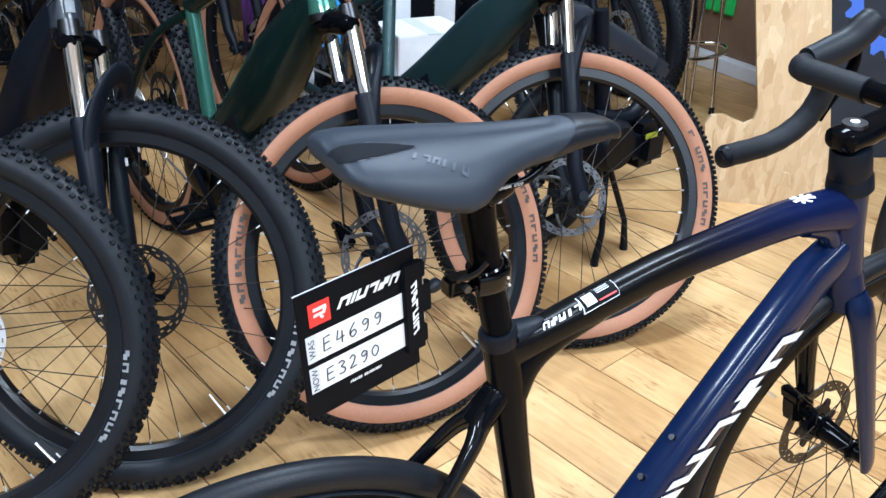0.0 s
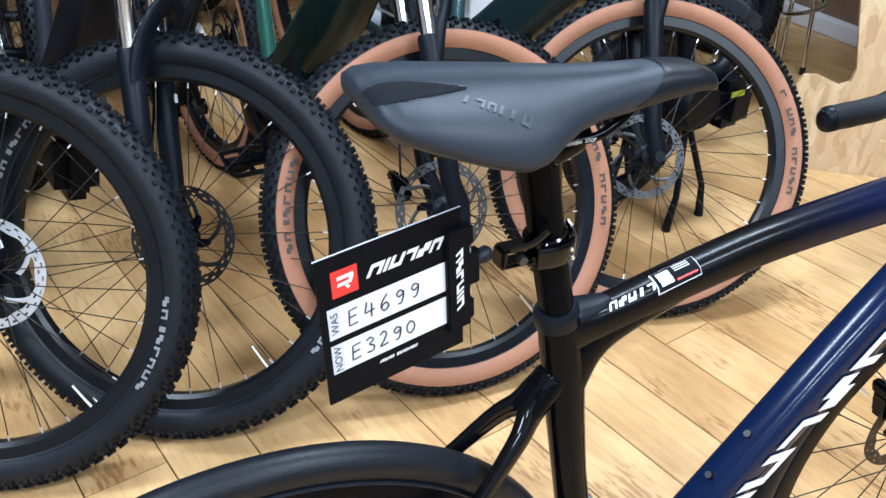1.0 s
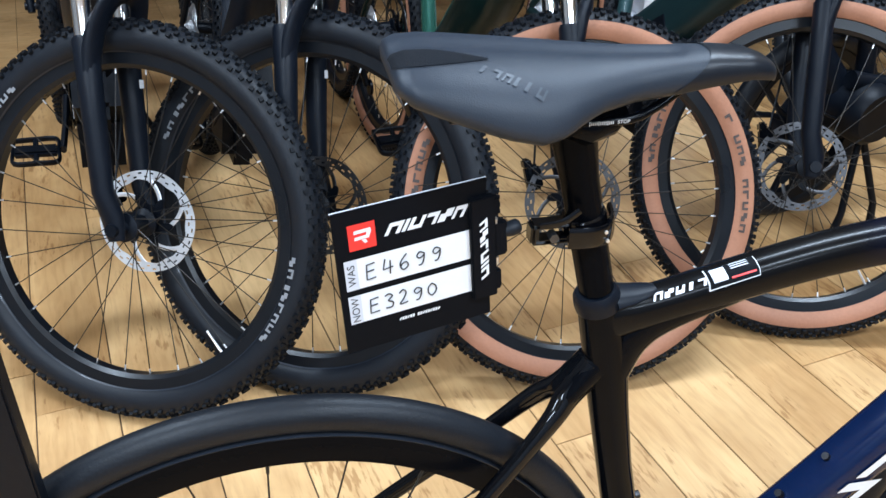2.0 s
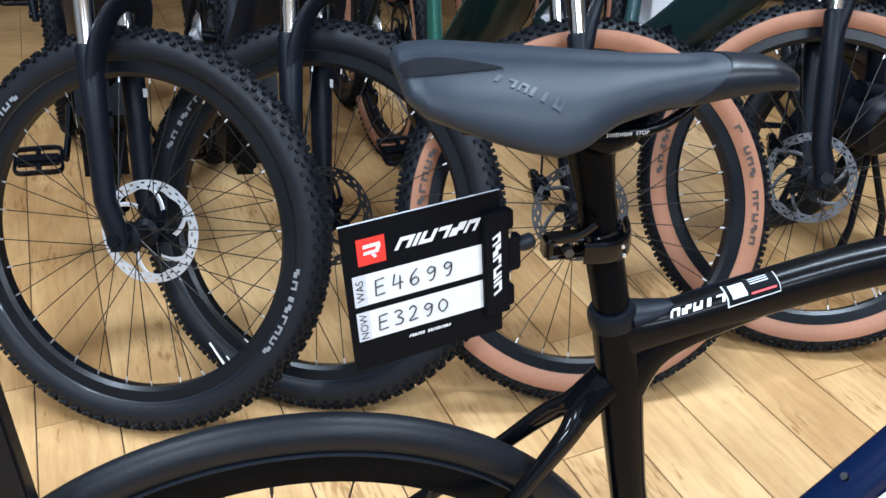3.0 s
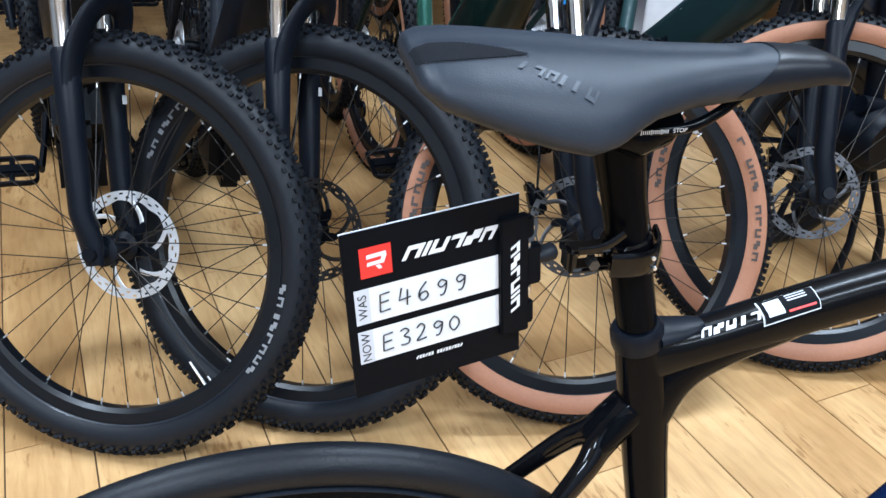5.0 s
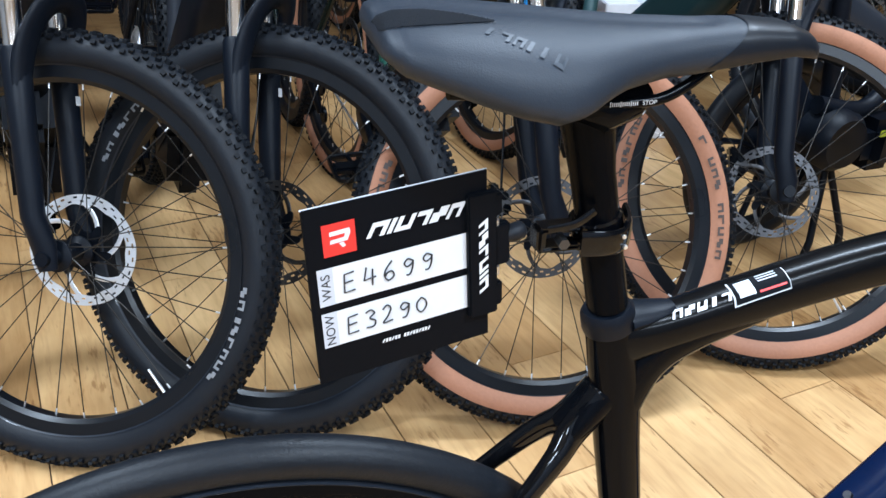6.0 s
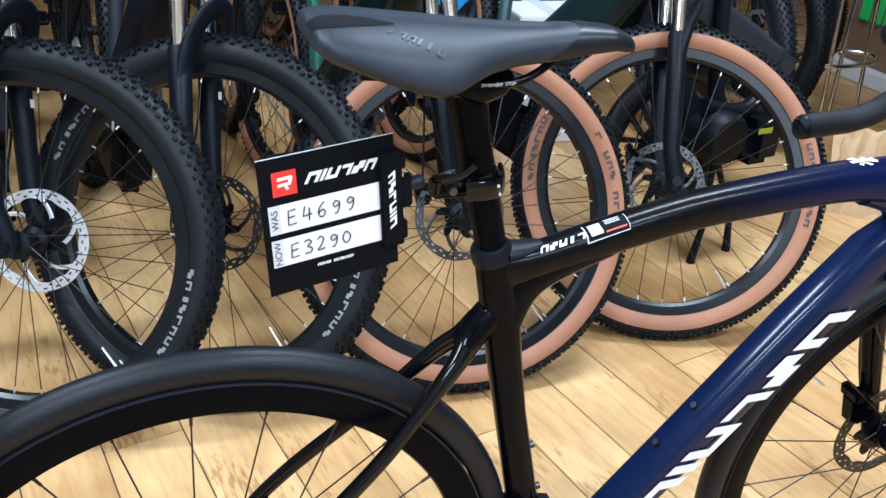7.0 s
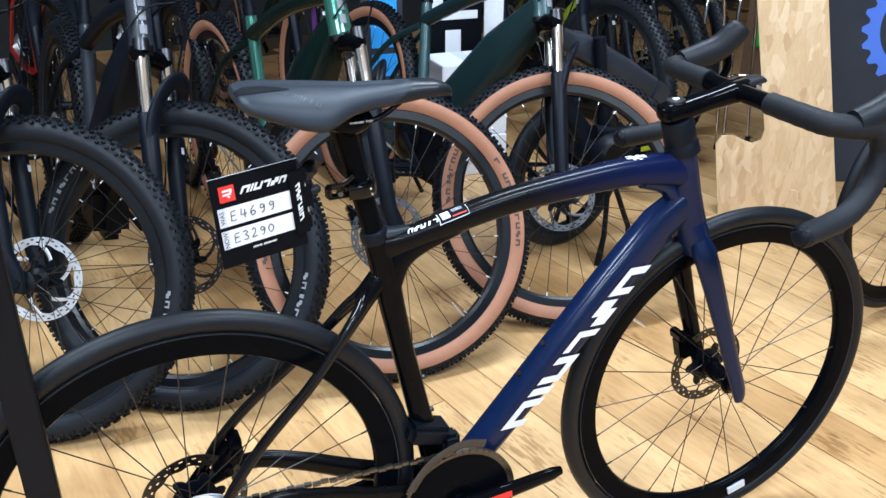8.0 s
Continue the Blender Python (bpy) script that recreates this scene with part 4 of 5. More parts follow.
for s in (-1, 1):
    tape = smooth_line([(BX, 0.075 * s, BZ), (BX, 0.15 * s, BZ), (BX + 0.006, 0.187 * s, BZ - 0.001), (BX + 0.035, 0.205 * s, BZ - 0.004), (BX + 0.075, 0.208 * s, BZ - 0.012), (BX + 0.095, 0.210 * s, BZ - 0.045), (BX + 0.078, 0.217 * s, BZ - 0.095), (BX + 0.03, 0.228 * s, BZ - 0.130), (BX - 0.045, 0.238 * s, BZ - 0.142), (BX - 0.055, 0.239 * s, BZ - 0.143)], 7)
    part("bar_tape", tube(tape, [0.0172 + 0.0006 * (k % 3 == 0) for k in range(len(tape))], 16, side=(0, 0, 1)), TAPE, hbar, "ribbed black handlebar tape")
    part("bar_plug", tube([(BX - 0.053, 0.239 * s, BZ - 0.143), (BX - 0.058, 0.2395 * s, BZ - 0.1432), (BX - 0.063, 0.240 * s, BZ - 0.1435), (BX - 0.066, 0.240 * s, BZ - 0.1436)], [0.0175, 0.0168, 0.0135, 0.007], 16), MATTE, hbar)
    hood = smooth_line([(BX + 0.035, 0.205 * s, BZ + 0.001), (BX + 0.07, 0.204 * s, BZ + 0.008), (BX + 0.11, 0.200 * s, BZ + 0.022), (BX + 0.138, 0.196 * s, BZ + 0.046), (BX + 0.150, 0.194 * s, BZ + 0.062)], 5)
    part("brake_hood", tube(hood, [(float(np.interp(k, [0, 6, 14, 18, 20], [.0175, .020, .021, .019, .013])), float(np.interp(k, [0, 6, 14, 18, 20], [.020, .024, .025, .021, .014]))) for k in range(len(hood))], 16), RUBBER, hbar)
    lev = smooth_line([(BX + 0.128, 0.198 * s, BZ + 0.018), (BX + 0.136, 0.202 * s, BZ - 0.02), (BX + 0.115, 0.212 * s, BZ - 0.07), (BX + 0.105, 0.218 * s, BZ - 0.10)], 5)
    part("brake_lever", tube(lev, [(0.010, 0.005)] * len(lev), 10, side=(0, 1, 0)), GLOSS, hbar)

# drivetrain
cr = new("crankset")
cr.parent, cr.matrix_basis = road, Matrix.Translation(BB)
teeth = bmesh.new()
revolve([(0.092, -0.0475), (0.0985, -0.0475), (0.0985, -0.0445), (0.092, -0.0445)], 96, bm=teeth)
part("chainring", teeth, CHAIN, cr, "toothed steel chainring")
part("chainring_cover", revolve([(0.012, -0.046), (0.04, -0.054), (0.0925, -0.0485), (0.0925, -0.044), (0.012, -0.040)], 60), CARBON, cr)
put_part("chainring_teeth", boxes_mesh("teeth", [Matrix.Rotation(2 * math.pi * k / 50, 4, "Y") @ Matrix.Translation((0.100, -0.046, 0)) for k in range(50)], (0.006, 0.002, 0.0055)), CHAIN, cr)
for s, a in ((-1, 7.0), (1, 187.0)):
    d = Vector((math.cos(radians(a)), 0, math.sin(radians(a))))
    part("crank_arm", tube([d * -0.02 + Vector((0, 0.058 * s, 0)), Vector((0, 0.060 * s, 0)), d * 0.08 + Vector((0, 0.066 * s, 0)), d * 0.165 + Vector((0, 0.070 * s, 0)), d * 0.182 + Vector((0, 0.070 * s, 0))], [(0.008, 0.010), (0.010, 0.019), (0.008, 0.015), (0.007, 0.0125), (0.006, 0.007)], 12, square=0.3), GLOSS, cr)
part("crank_sticker", box(bmesh.new(), (0.05, 0.001, 0.012), Matrix.Translation((0.06, -0.0735, 0.007)) @ pose(0, 0, 0, 0, -7, -4)), REDPRINT, cr, "red and white crank sticker")
links = []
for p, q in ((BB + Vector((0.0, -0.046, 0.1005)), REAR + Vector((0, -0.040, 0.046))), (BB + Vector((0, -0.046, -0.1005)), REAR + Vector((0.04, -0.040, -0.135)))):
    n = int((p - q).length / 0.0127)
    for k in range(n + 1):
        links.append(aim(p.lerp(q, k / n), q) @ pose(0, 0, 0, 0, 0, 90) @ pose(0, 0.0022 * (k % 2), 0))
for k in range(26):
    a = radians(90 - 180 * k / 25)
    c = BB + Vector((0.1005 * math.cos(a), -0.046, 0.1005 * math.sin(a)))
    links.append(aim(c, c + Vector((math.sin(a), 0, -math.cos(a)))) @ pose(0, 0, 0, 0, 0, 90))
put_part("chain", boxes_mesh("chain", links, (0.0054, 0.006, 0.0114)), CHAIN, road, "worn silver chain")
fd = bmesh.new()
box(fd, (0.075, 0.05, 0.034), Matrix.Translation((0.062, -0.012, 0.412)) @ pose(0, 0, 0, 0, 18, 0), 0.008)
box(fd, (0.03, 0.03, 0.05), Matrix.Translation((0.095, -0.028, 0.385)), 0.006)
part("front_derailleur", fd, PLASTIC, road, "black front derailleur body")
cage = bmesh.new()
cg = smooth_line([BB + Vector((0.045, -0.052, 0.108)), BB + Vector((-0.0, -0.052, 0.118)), BB + Vector((-0.05, -0.052, 0.098)), BB + Vector((-0.085, -0.052, 0.055))], 5)
sweep(cage, cg, [(0.0012, 0.0075)] * len(cg), 8)
part("derailleur_cage", cage, GREYSTEEL, road, "bright steel derailleur cage")
rd = bmesh.new()
sweep(rd, [REAR + Vector((0.005, -0.075, -0.02)), REAR + Vector((0.025, -0.078, -0.06)), REAR + Vector((0.05, -0.06, -0.135))], [(0.010, 0.013), (0.014, 0.018), (0.007, 0.014)], 12)
part("rear_derailleur", rd, GLOSS, road)

# seat collar, post and clamp
part("seat_collar", tube(smooth_line([(-0.0108, 0, 0.770), (-0.0085, 0, 0.761), (-0.0062, 0, 0.752)], 2), [(0.0166, 0.0176), (0.0188, 0.0200), (0.0190, 0.0203), (0.0190, 0.0203), (0.0184, 0.0196)], 28), MATTE, road, "matte rubber seat-clamp cover")
part("seat_collar_tail", tube(smooth_line([(0.004, 0, 0.7595), (0.022, 0, 0.7605), (0.044, 0, 0.7635)], 4), [(0.0185, 0.008), (0.0175, 0.0085), (0.0165, 0.008), (0.016, 0.007), (0.0145, 0.006), (0.013, 0.005), (0.011, 0.004), (0.009, 0.003), (0.006, 0.002)], 14), MATTE, road)
POST = [(-0.046, 0, 0.925), (-0.044, 0, 0.915), (-0.036, 0, 0.878), (-0.0105, 0, 0.772)]
part("seatpost", tube(POST, [(0.0210, 0.0215), (0.0175, 0.0180), 0.0152, 0.0150], 24), CARBON, road, "satin black carbon seatpost")
head = bmesh.new()
sweep(head, [(-0.082, 0, 0.936), (-0.06, 0, 0.932), (-0.04, 0, 0.926), (-0.020, 0, 0.929), (-0.008, 0, 0.933)], [(0.014, 0.008), (0.023, 0.014), (0.026, 0.019), (0.023, 0.014), (0.014, 0.008)], 16)
for s in (-1, 1):
    box(head, (0.030, 0.012, 0.016), Matrix.Translation((-0.060, 0.0225 * s, 0.936)), 0.004)
sweep(head, [(-0.060, -0.034, 0.936), (-0.060, 0.034, 0.936)], [0.007, 0.007], 14, side=(1, 0, 0))
part("rail_clamp", head, GLOSS, road)


# ---- saddle ----
SX = np.array([-0.183, -0.180, -0.172, -0.156, -0.133, -0.109, -0.087, -0.071, -0.057, -0.039, -0.012, 0.022, 0.055, 0.084, 0.099, 0.105, 0.108])
SW = np.array([0.034, 0.045, 0.054, 0.061, 0.066, 0.069, 0.069, 0.065, 0.057, 0.047, 0.036, 0.028, 0.0235, 0.0205, 0.0165, 0.012, 0.004])
ST = np.array([0.982, 0.9865, 0.9895, 0.990, 0.9885, 0.9860, 0.984, 0.982, 0.9805, 0.979, 0.9770, 0.9758, 0.9748, 0.9715, 0.966, 0.961, 0.953])
SD = np.array([0.008, 0.012, 0.018, 0.024, 0.031, 0.037, 0.0405, 0.036, 0.029, 0.023, 0.019, 0.0175, 0.0150, 0.0115, 0.0095, 0.0075, 0.003])


def saddle_at(x, s, lift=0.0):
    """A point of the saddle's skin: x along it, s from -1 (its right edge) over the top to 1."""
    w, top, drop = (float(np.interp(x, SX, a)) for a in (SW, ST, SD))
    q, g = abs(s) / 0.86, math.copysign(1, s)
    k = max(0.0, (x + 0.03) / 0.14)
    if q <= 1:
        y, z = w * math.sin(q * math.pi / 2) ** 0.95, top - drop * (q ** (1.9 + 0.7 * k))
        n = Vector((0, g * q, 1.1 - q * 0.3)).normalized()
    else:
        e = (abs(s) - 0.86) / 0.14
        y, z = w * (1 - 0.16 * e * e), top - drop - min(0.009, 0.5 * drop) * e
        n = Vector((0, g, 0.3 - e)).normalized()
    return Vector((x, g * y, z - 0.003 * math.exp(-(y / 0.010) ** 2) * (x < 0.03))) + n * lift


def saddle_xy(x, y, lift):
    w = float(np.interp(x, SX, SW))
    q = math.asin(min(1, (abs(y) / w)) ** (1 / 0.95)) / (math.pi / 2)
    return saddle_at(x, math.copysign(q * 0.86, y), lift)


def saddle_patch(x0, x1, s_lo, s_hi, lift, nx=24, ns=20):
    bm = bmesh.new()
    grid = []
    for i in range(nx + 1):
        x = x0 + (x1 - x0) * i / nx
        lo, hi = s_lo(x), s_hi(x)
        grid.append([bm.verts.new(saddle_at(x, s, lift)) for s in (lo + (hi - lo) * j / ns for j in range(ns + 1))])
    for a, b in zip(grid, grid[1:]):
        for j in range(ns):
            bm.faces.new((a[j], a[j + 1], b[j + 1], b[j]))
    return bm


saddle = thing("saddle", "grey and black synthetic road saddle on the carbon seatpost", "saddle")
bm = bmesh.new()
xs = np.concatenate([np.linspace(-0.182, -0.166, 7), np.linspace(-0.156, 0.084, 36), np.linspace(0.09, 0.108, 9)])
rings = [[bm.verts.new(saddle_at(float(x), s)) for s in np.linspace(-1, 1, 33)] for x in xs]
for a, b in zip(rings, rings[1:]):
    for j in range(32):
        bm.faces.new((a[j], a[j + 1], b[j + 1], b[j]))
    bm.faces.new((a[0], b[0], b[32], a[32]))
bm.faces.new(rings[0])
bm.faces.new(rings[-1])
part("cover", bm, SADDLE, saddle, "smooth grey cover", 55)


def wing(x):
    """The inner and outer edge of the dark tail patch at x."""
    k = min(1.0, max(0.0, (-0.118 - x) / 0.064))
    return -0.195 + 0.155 * k, -0.205 - 0.195 * k


part("wing_patch", saddle_patch(-0.1825, -0.118, lambda x: wing(x)[1], lambda x: wing(x)[0], 0.0008), SADDLE_DARK, saddle, "dark suede patch on the tail", 60)
for e, off in ((0, 0.012), (1, -0.012)):
    seam = bmesh.new()
    pts = [saddle_at(x, wing(x)[e] + off, 0.0006) for x in np.linspace(-0.181, -0.117, 26)]
    for p, q in zip(pts, pts[1:]):
        sweep(seam, [p, p.lerp(q, 0.62)], [0.00022, 0.00022], 5)
    part("stitching", seam, GREYBLACK, saddle, "fine grey stitching")["kind"] = "stuff"
nose_bm = saddle_patch(0.0, 0.1085, lambda x: -0.97, lambda x: 0.97, 0.0008, 30, 28)
bmesh.ops.bisect_plane(nose_bm, geom=nose_bm.verts[:] + nose_bm.edges[:] + nose_bm.faces[:], plane_co=(0.022, 0, 0.955), plane_no=Vector((1, 0, -1.4)).normalized(), clear_inner=True)
part("nose_cover", nose_bm, SADDLE_NOSE, saddle, "smooth black nose cover", 60)
GREYPRINT = mat("grey_print", (0.030, 0.038, 0.050), 0.42, spec=0.36)
for k, sh in enumerate((1, 3, 0, 1, 1, 2)):
    c0 = Vector((-0.128 + 0.0068 * k, -0.040 - 0.0034 * k))
    wd = 0.0024 if sh == 1 else 0.0056

    def print_at(u, v):
        p = c0 + Vector((0.90, -0.44)) * (wd * u) + Vector((0.62, 0.78)) * (0.0085 * v)
        return saddle_xy(p.x, p.y, 0.0007)

    put_part("printed_shape", shape_mesh("printed_shape", sh, print_at), GREYPRINT, saddle, "plain grey printed shape")
under = bmesh.new()
sweep(under, [(-0.165, 0, 0.962), (-0.12, 0, 0.956), (-0.05, 0, 0.960), (0.03, 0, 0.959), (0.085, 0, 0.957)], [(0.036, 0.006), (0.046, 0.009), (0.026, 0.006), (0.014, 0.005), (0.010, 0.004)], 16)
part("shell", under, PLASTIC, saddle)
for s in (-1, 1):
    rl = smooth_line([(-0.145, 0.034 * s, 0.948), (-0.115, 0.030 * s, 0.944), (-0.085, 0.0235 * s, 0.9355), (-0.040, 0.0225 * s, 0.9325), (-0.010, 0.0220 * s, 0.9330), (0.010, 0.0190 * s, 0.9395), (0.028, 0.0145 * s, 0.9490), (0.045, 0.011 * s, 0.9565), (0.070, 0.009 * s, 0.958)], 6)
    part("rail", tube(rl, [0.0036] * len(rl), 12), GLOSS, saddle, "black steel saddle rail")
    sc = bmesh.new()
    for k in range(14):
        box(sc, (0.0005, 0.0006, 0.0022 if k % 5 else 0.0032), Matrix.Translation((-0.042 + 0.00135 * k, 0.0225 * s - 0.0034, 0.9328)))
    part("rail_scale", sc, WHITE, saddle, "fine white scale marks", 0)


def lettering(name, text, size, material, parent, m, label):
    cu = bpy.data.curves.new(name, "FONT")
    cu.body, cu.size, cu.align_x, cu.align_y = text, size, "CENTER", "CENTER"
    tmp = bpy.data.objects.new(name, cu)
    scene.collection.objects.link(tmp)
    me = bpy.data.meshes.new_from_object(tmp.evaluated_get(bpy.context.evaluated_depsgraph_get()))
    bpy.data.objects.remove(tmp)
    me.materials.clear()
    return put_part(name, me, material, parent, label, m)


lettering("rail_lettering", "STOP", 0.0040, WHITE, saddle, pose(-0.0165, -0.0262, 0.9330, 90, 0, 1), "small white lettering")

# ---- price sign ----
ORI = Vector((-0.2245, -0.0455, 0.767))
U = (Vector((-0.1055, -0.0205, 0.7735)) - ORI)
V = (Vector((-0.2295, -0.0415, 0.8865)) - ORI)
ORI, U = ORI + U * 0.016, U * 0.975
WID, HGT = U.length, V.length
ux = U.normalized()
uz = (V - ux * V.dot(ux)).normalized()
uy = uz.cross(ux)
SIGN = Matrix.Translation(ORI) @ Matrix((ux, uy, uz)).transposed().to_4x4()
sign = thing("price_sign", "black card price sign clipped to the seatpost", "sign", SIGN)
part("card", box(bmesh.new(), (WID, 0.0022, HGT), Matrix.Translation((WID / 2, 0.0011, HGT / 2)), 0.0004), CARD, sign, "black printed card")
edge = bmesh.new()
box(edge, (WID + 0.0006, 0.0012, 0.0007), Matrix.Translation((WID / 2, 0.0013, HGT)))
part("card_edge", edge, PALEGREY, sign, "pale cut edge")


def field(name, u0, v0, u1, v1, material, label, lift=0.0004):
    b = bmesh.new()
    vs = [b.verts.new((u * WID, -lift, (1 - v) * HGT)) for u, v in ((u0, v1), (u1, v1), (u1, v0), (u0, v0))]
    b.faces.new(vs)
    return part(name, b, material, sign, label, 0)


field("logo_field", 0.090, 0.096, 0.262, 0.270, REDPRINT, "plain red square")
for n, (v0, v1, word) in enumerate(((0.329, 0.539, "WAS"), (0.582, 0.785, "NOW"))):
    field("price_field", 0.043, v0, 0.885, v1, WHITE, "white price field")
    field("field_tab", 0.043, v0, 0.124, v1, PALEGREY, "pale grey tab", 0.0006)
    lettering("tab_lettering", word, 0.0082, INK, sign, Matrix.Translation((0.085 * WID, -0.0009, (1 - (v0 + v1) / 2) * HGT)) @ pose(0, 0, 0, 90, 0, 0) @ pose(0, 0, 0, 0, 0, 90), "small dark lettering")


def sign_shape(sh, u, v, du, dv, lean, lift, turned=False, name="printed_shape"):
    """A white shape on the card from its lower left corner; turned: read upwards."""
    def place(a, b):
        uu, vv = (u + dv * b, v - du * a - lean * b) if turned else (u + du * a + lean * b, v - dv * b)
        return (uu * WID, -lift, (1 - vv) * HGT)
    return put_part(name, shape_mesh(name, sh, place), WHITE, sign, "plain white printed shape")


u = 0.312
for sh, du in ((0, 0.098), (1, 0.026), (2, 0.092), (3, 0.080), (4, 0.082), (0, 0.080)):
    sign_shape(sh, u, 0.222, du, 0.078, 0.045, 0.0007)
    u += du + 0.012
u = 0.358
for k in range(16):
    if k != 6:
        sign_shape(1 if k % 3 else 4, u, 0.852, 0.013, 0.022, 0.004, 0.0007, name="address_bar")
    u += 0.0176
lg = bmesh.new()
for q in (((0.128, 0.138), (0.232, 0.134), (0.236, 0.158), (0.126, 0.162)), ((0.208, 0.158), (0.236, 0.158), (0.218, 0.200), (0.194, 0.200)), ((0.130, 0.182), (0.200, 0.178), (0.198, 0.200), (0.126, 0.204)), ((0.172, 0.206), (0.196, 0.204), (0.208, 0.226), (0.190, 0.232))):
    lg.faces.new([lg.verts.new((u * WID, -0.0007, (1 - v) * HGT)) for u, v in q])
part("logo_shape", lg, WHITE, sign, "plain white shape", 0)

STROKES = {
    "E": [[(0.75, 1), (0.12, 0.95), (0.05, 0), (0.75, 0.04)], [(0.08, 0.5), (0.66, 0.55)]],
    "4": [[(0.25, 1), (0.05, 0.35), (0.85, 0.42)], [(0.65, 0.85), (0.58, 0.0)]],
    "6": [[(0.65, 1), (0.2, 0.6), (0.1, 0.25), (0.35, 0.0), (0.72, 0.18), (0.62, 0.45), (0.3, 0.42), (0.14, 0.25)]],
    "9": [[(0.72, 0.85), (0.4, 1.0), (0.15, 0.75), (0.35, 0.52), (0.7, 0.7), (0.75, 0.85), (0.7, 0.4), (0.5, 0.02), (0.25, 0.0)]],
    "3": [[(0.1, 0.9), (0.45, 1.0), (0.7, 0.8), (0.35, 0.55), (0.72, 0.35), (0.6, 0.05), (0.1, 0.05)]],
    "2": [[(0.1, 0.8), (0.4, 1.0), (0.65, 0.78), (0.4, 0.35), (0.08, 0.03), (0.75, 0.08)]],
    "0": [[(0.45, 1.0), (0.15, 0.7), (0.15, 0.25), (0.45, 0.0), (0.78, 0.35), (0.75, 0.75), (0.45, 1.0)]],
}
for text, v_base, hh in (("E4699", 0.487, 0.108), ("E3290", 0.735, 0.104)):
    wr = bmesh.new()
    for k, chn in enumerate(text):
        for st_ in STROKES[chn]:
            u0 = 0.172 + (0.108 if v_base < 0.6 else 0.096) * k
            up_ = 0.002 * k
            pts = [((u0 + 0.082 * x) * WID, -0.0010, (1 - v_base + up_ + hh * y * (0.85 if k > 2 else 1)) * HGT) for x, y in st_]
            line = smooth_line(pts, 5) if chn not in "E4" else [Vector(p) for p in pts]
            sweep(wr, line, [0.00050] * len(line), 6)
    part("handwriting", wr, INK, sign, "black handwritten price", 60)
clip = bmesh.new()
box(clip, (0.0205, 0.006, 0.088), Matrix.Translation((0.955 * WID, -0.0015, 0.52 * HGT)), 0.001)
box(clip, (0.012, 0.007, 0.030), Matrix.Translation((1.075 * WID, 0.0, 0.56 * HGT)), 0.0015)
box(clip, (0.008, 0.007, 0.016), Matrix.Translation((1.045 * WID, 0.0, 0.80 * HGT)), 0.0015)
box(clip, (0.008, 0.007, 0.018), Matrix.Translation((1.045 * WID, 0.0, 0.26 * HGT)), 0.0015)
part("clip", clip, CARD, sign, "black plastic clip")
for z in (0.68, 0.40):
    part("clip_pin", tube([(1.045 * WID, 0, z * HGT - 0.003), (1.045 * WID, 0, z * HGT + 0.003)], [0.0028, 0.0028], 10), STEEL, sign, "small brass-grey pin")
v = 0.700
for sh, dv in ((0, 0.078), (1, 0.020), (2, 0.072), (3, 0.060), (4, 0.066), (0, 0.064)):
    sign_shape(sh, 0.925, v, dv, 0.055, 0.035, 0.0051, True)
    v -= dv + 0.011
arm = Vector((1.11 * WID, 0.001, 0.585 * HGT))
part("joint_barrel", tube([arm + Vector((-0.004, 0, 0)), arm + Vector((0.003, 0, 0.0008)), arm + Vector((0.006, 0, 0.001)), arm + Vector((0.012, 0, 0.0018)), arm + Vector((0.014, 0, 0.002))], [0.003, 0.0055, 0.0062, 0.0062, 0.0045], 16), RUBBER, sign)

# seatpost bracket with a quick release
brk = thing("seatpost_bracket", "black clamp bracket with a quick-release lever", "bracket")
C = Vector((-0.0270, 0, 0.8355))
axis = (Vector(POST[2]) - Vector(POST[3])).normalized()
part("band", tube([C - axis * 0.0115, C - axis * 0.010, C + axis * 0.010, C + axis * 0.0115], [0.0165, 0.0182, 0.0182, 0.0165], 28, side=(0, 1, 0)), BRACKET, brk)
lug = bmesh.new()
box(lug, (0.030, 0.016, 0.0040), Matrix.Translation(C + Vector((-0.031, -0.006, 0.0070))), 0.0018)
box(lug, (0.030, 0.016, 0.0040), Matrix.Translation(C + Vector((-0.031, -0.006, -0.0070))), 0.0018)
box(lug, (0.007, 0.017, 0.0190), Matrix.Translation(C + Vector((-0.0445, -0.006, 0))), 0.0028)
part("lug", lug, BRACKET, brk)
lev = smooth_line([C + Vector((-0.020, -0.0205, 0.000)), C + Vector((-0.004, -0.0225, 0.0)), C + Vector((0.010, -0.0185, -0.001)), C + Vector((0.0195, -0.008, 0.001)), C + Vector((0.0225, 0.006, 0.004))], 5)
part("lever", tube(lev, [(0.0022, 0.0095)] * 12 + [(0.0026, 0.0115)] * (len(lev) - 12), 14, side=(0, 1, 0), square=0.5), BRACKET, brk, "glossy black lever")
part("lever_tip", tube(smooth_line([C + Vector((-0.042, -0.016, 0.0105)), C + Vector((-0.026, -0.021, 0.0155)), C + Vector((-0.013, -0.0205, 0.024))], 4), [(0.0012, 0.0030)] * 9, 10), BRACKET, brk, "thin curved lever tip")
for dx, dz in ((0.010, 0.003), (0.012, -0.005)):
    part("rivet", tube([C + Vector((dx, -0.0205, dz)), C + Vector((dx, -0.0225, dz))], [0.0014, 0.0014], 10, side=(1, 0, 0)), STEEL, brk)
part("nut", tube([C + Vector((-0.031, -0.0195, 0)), C + Vector((-0.031, -0.010, 0))], [0.0040, 0.0040], 6, side=(1, 0, 0)), GREYSTEEL, brk)

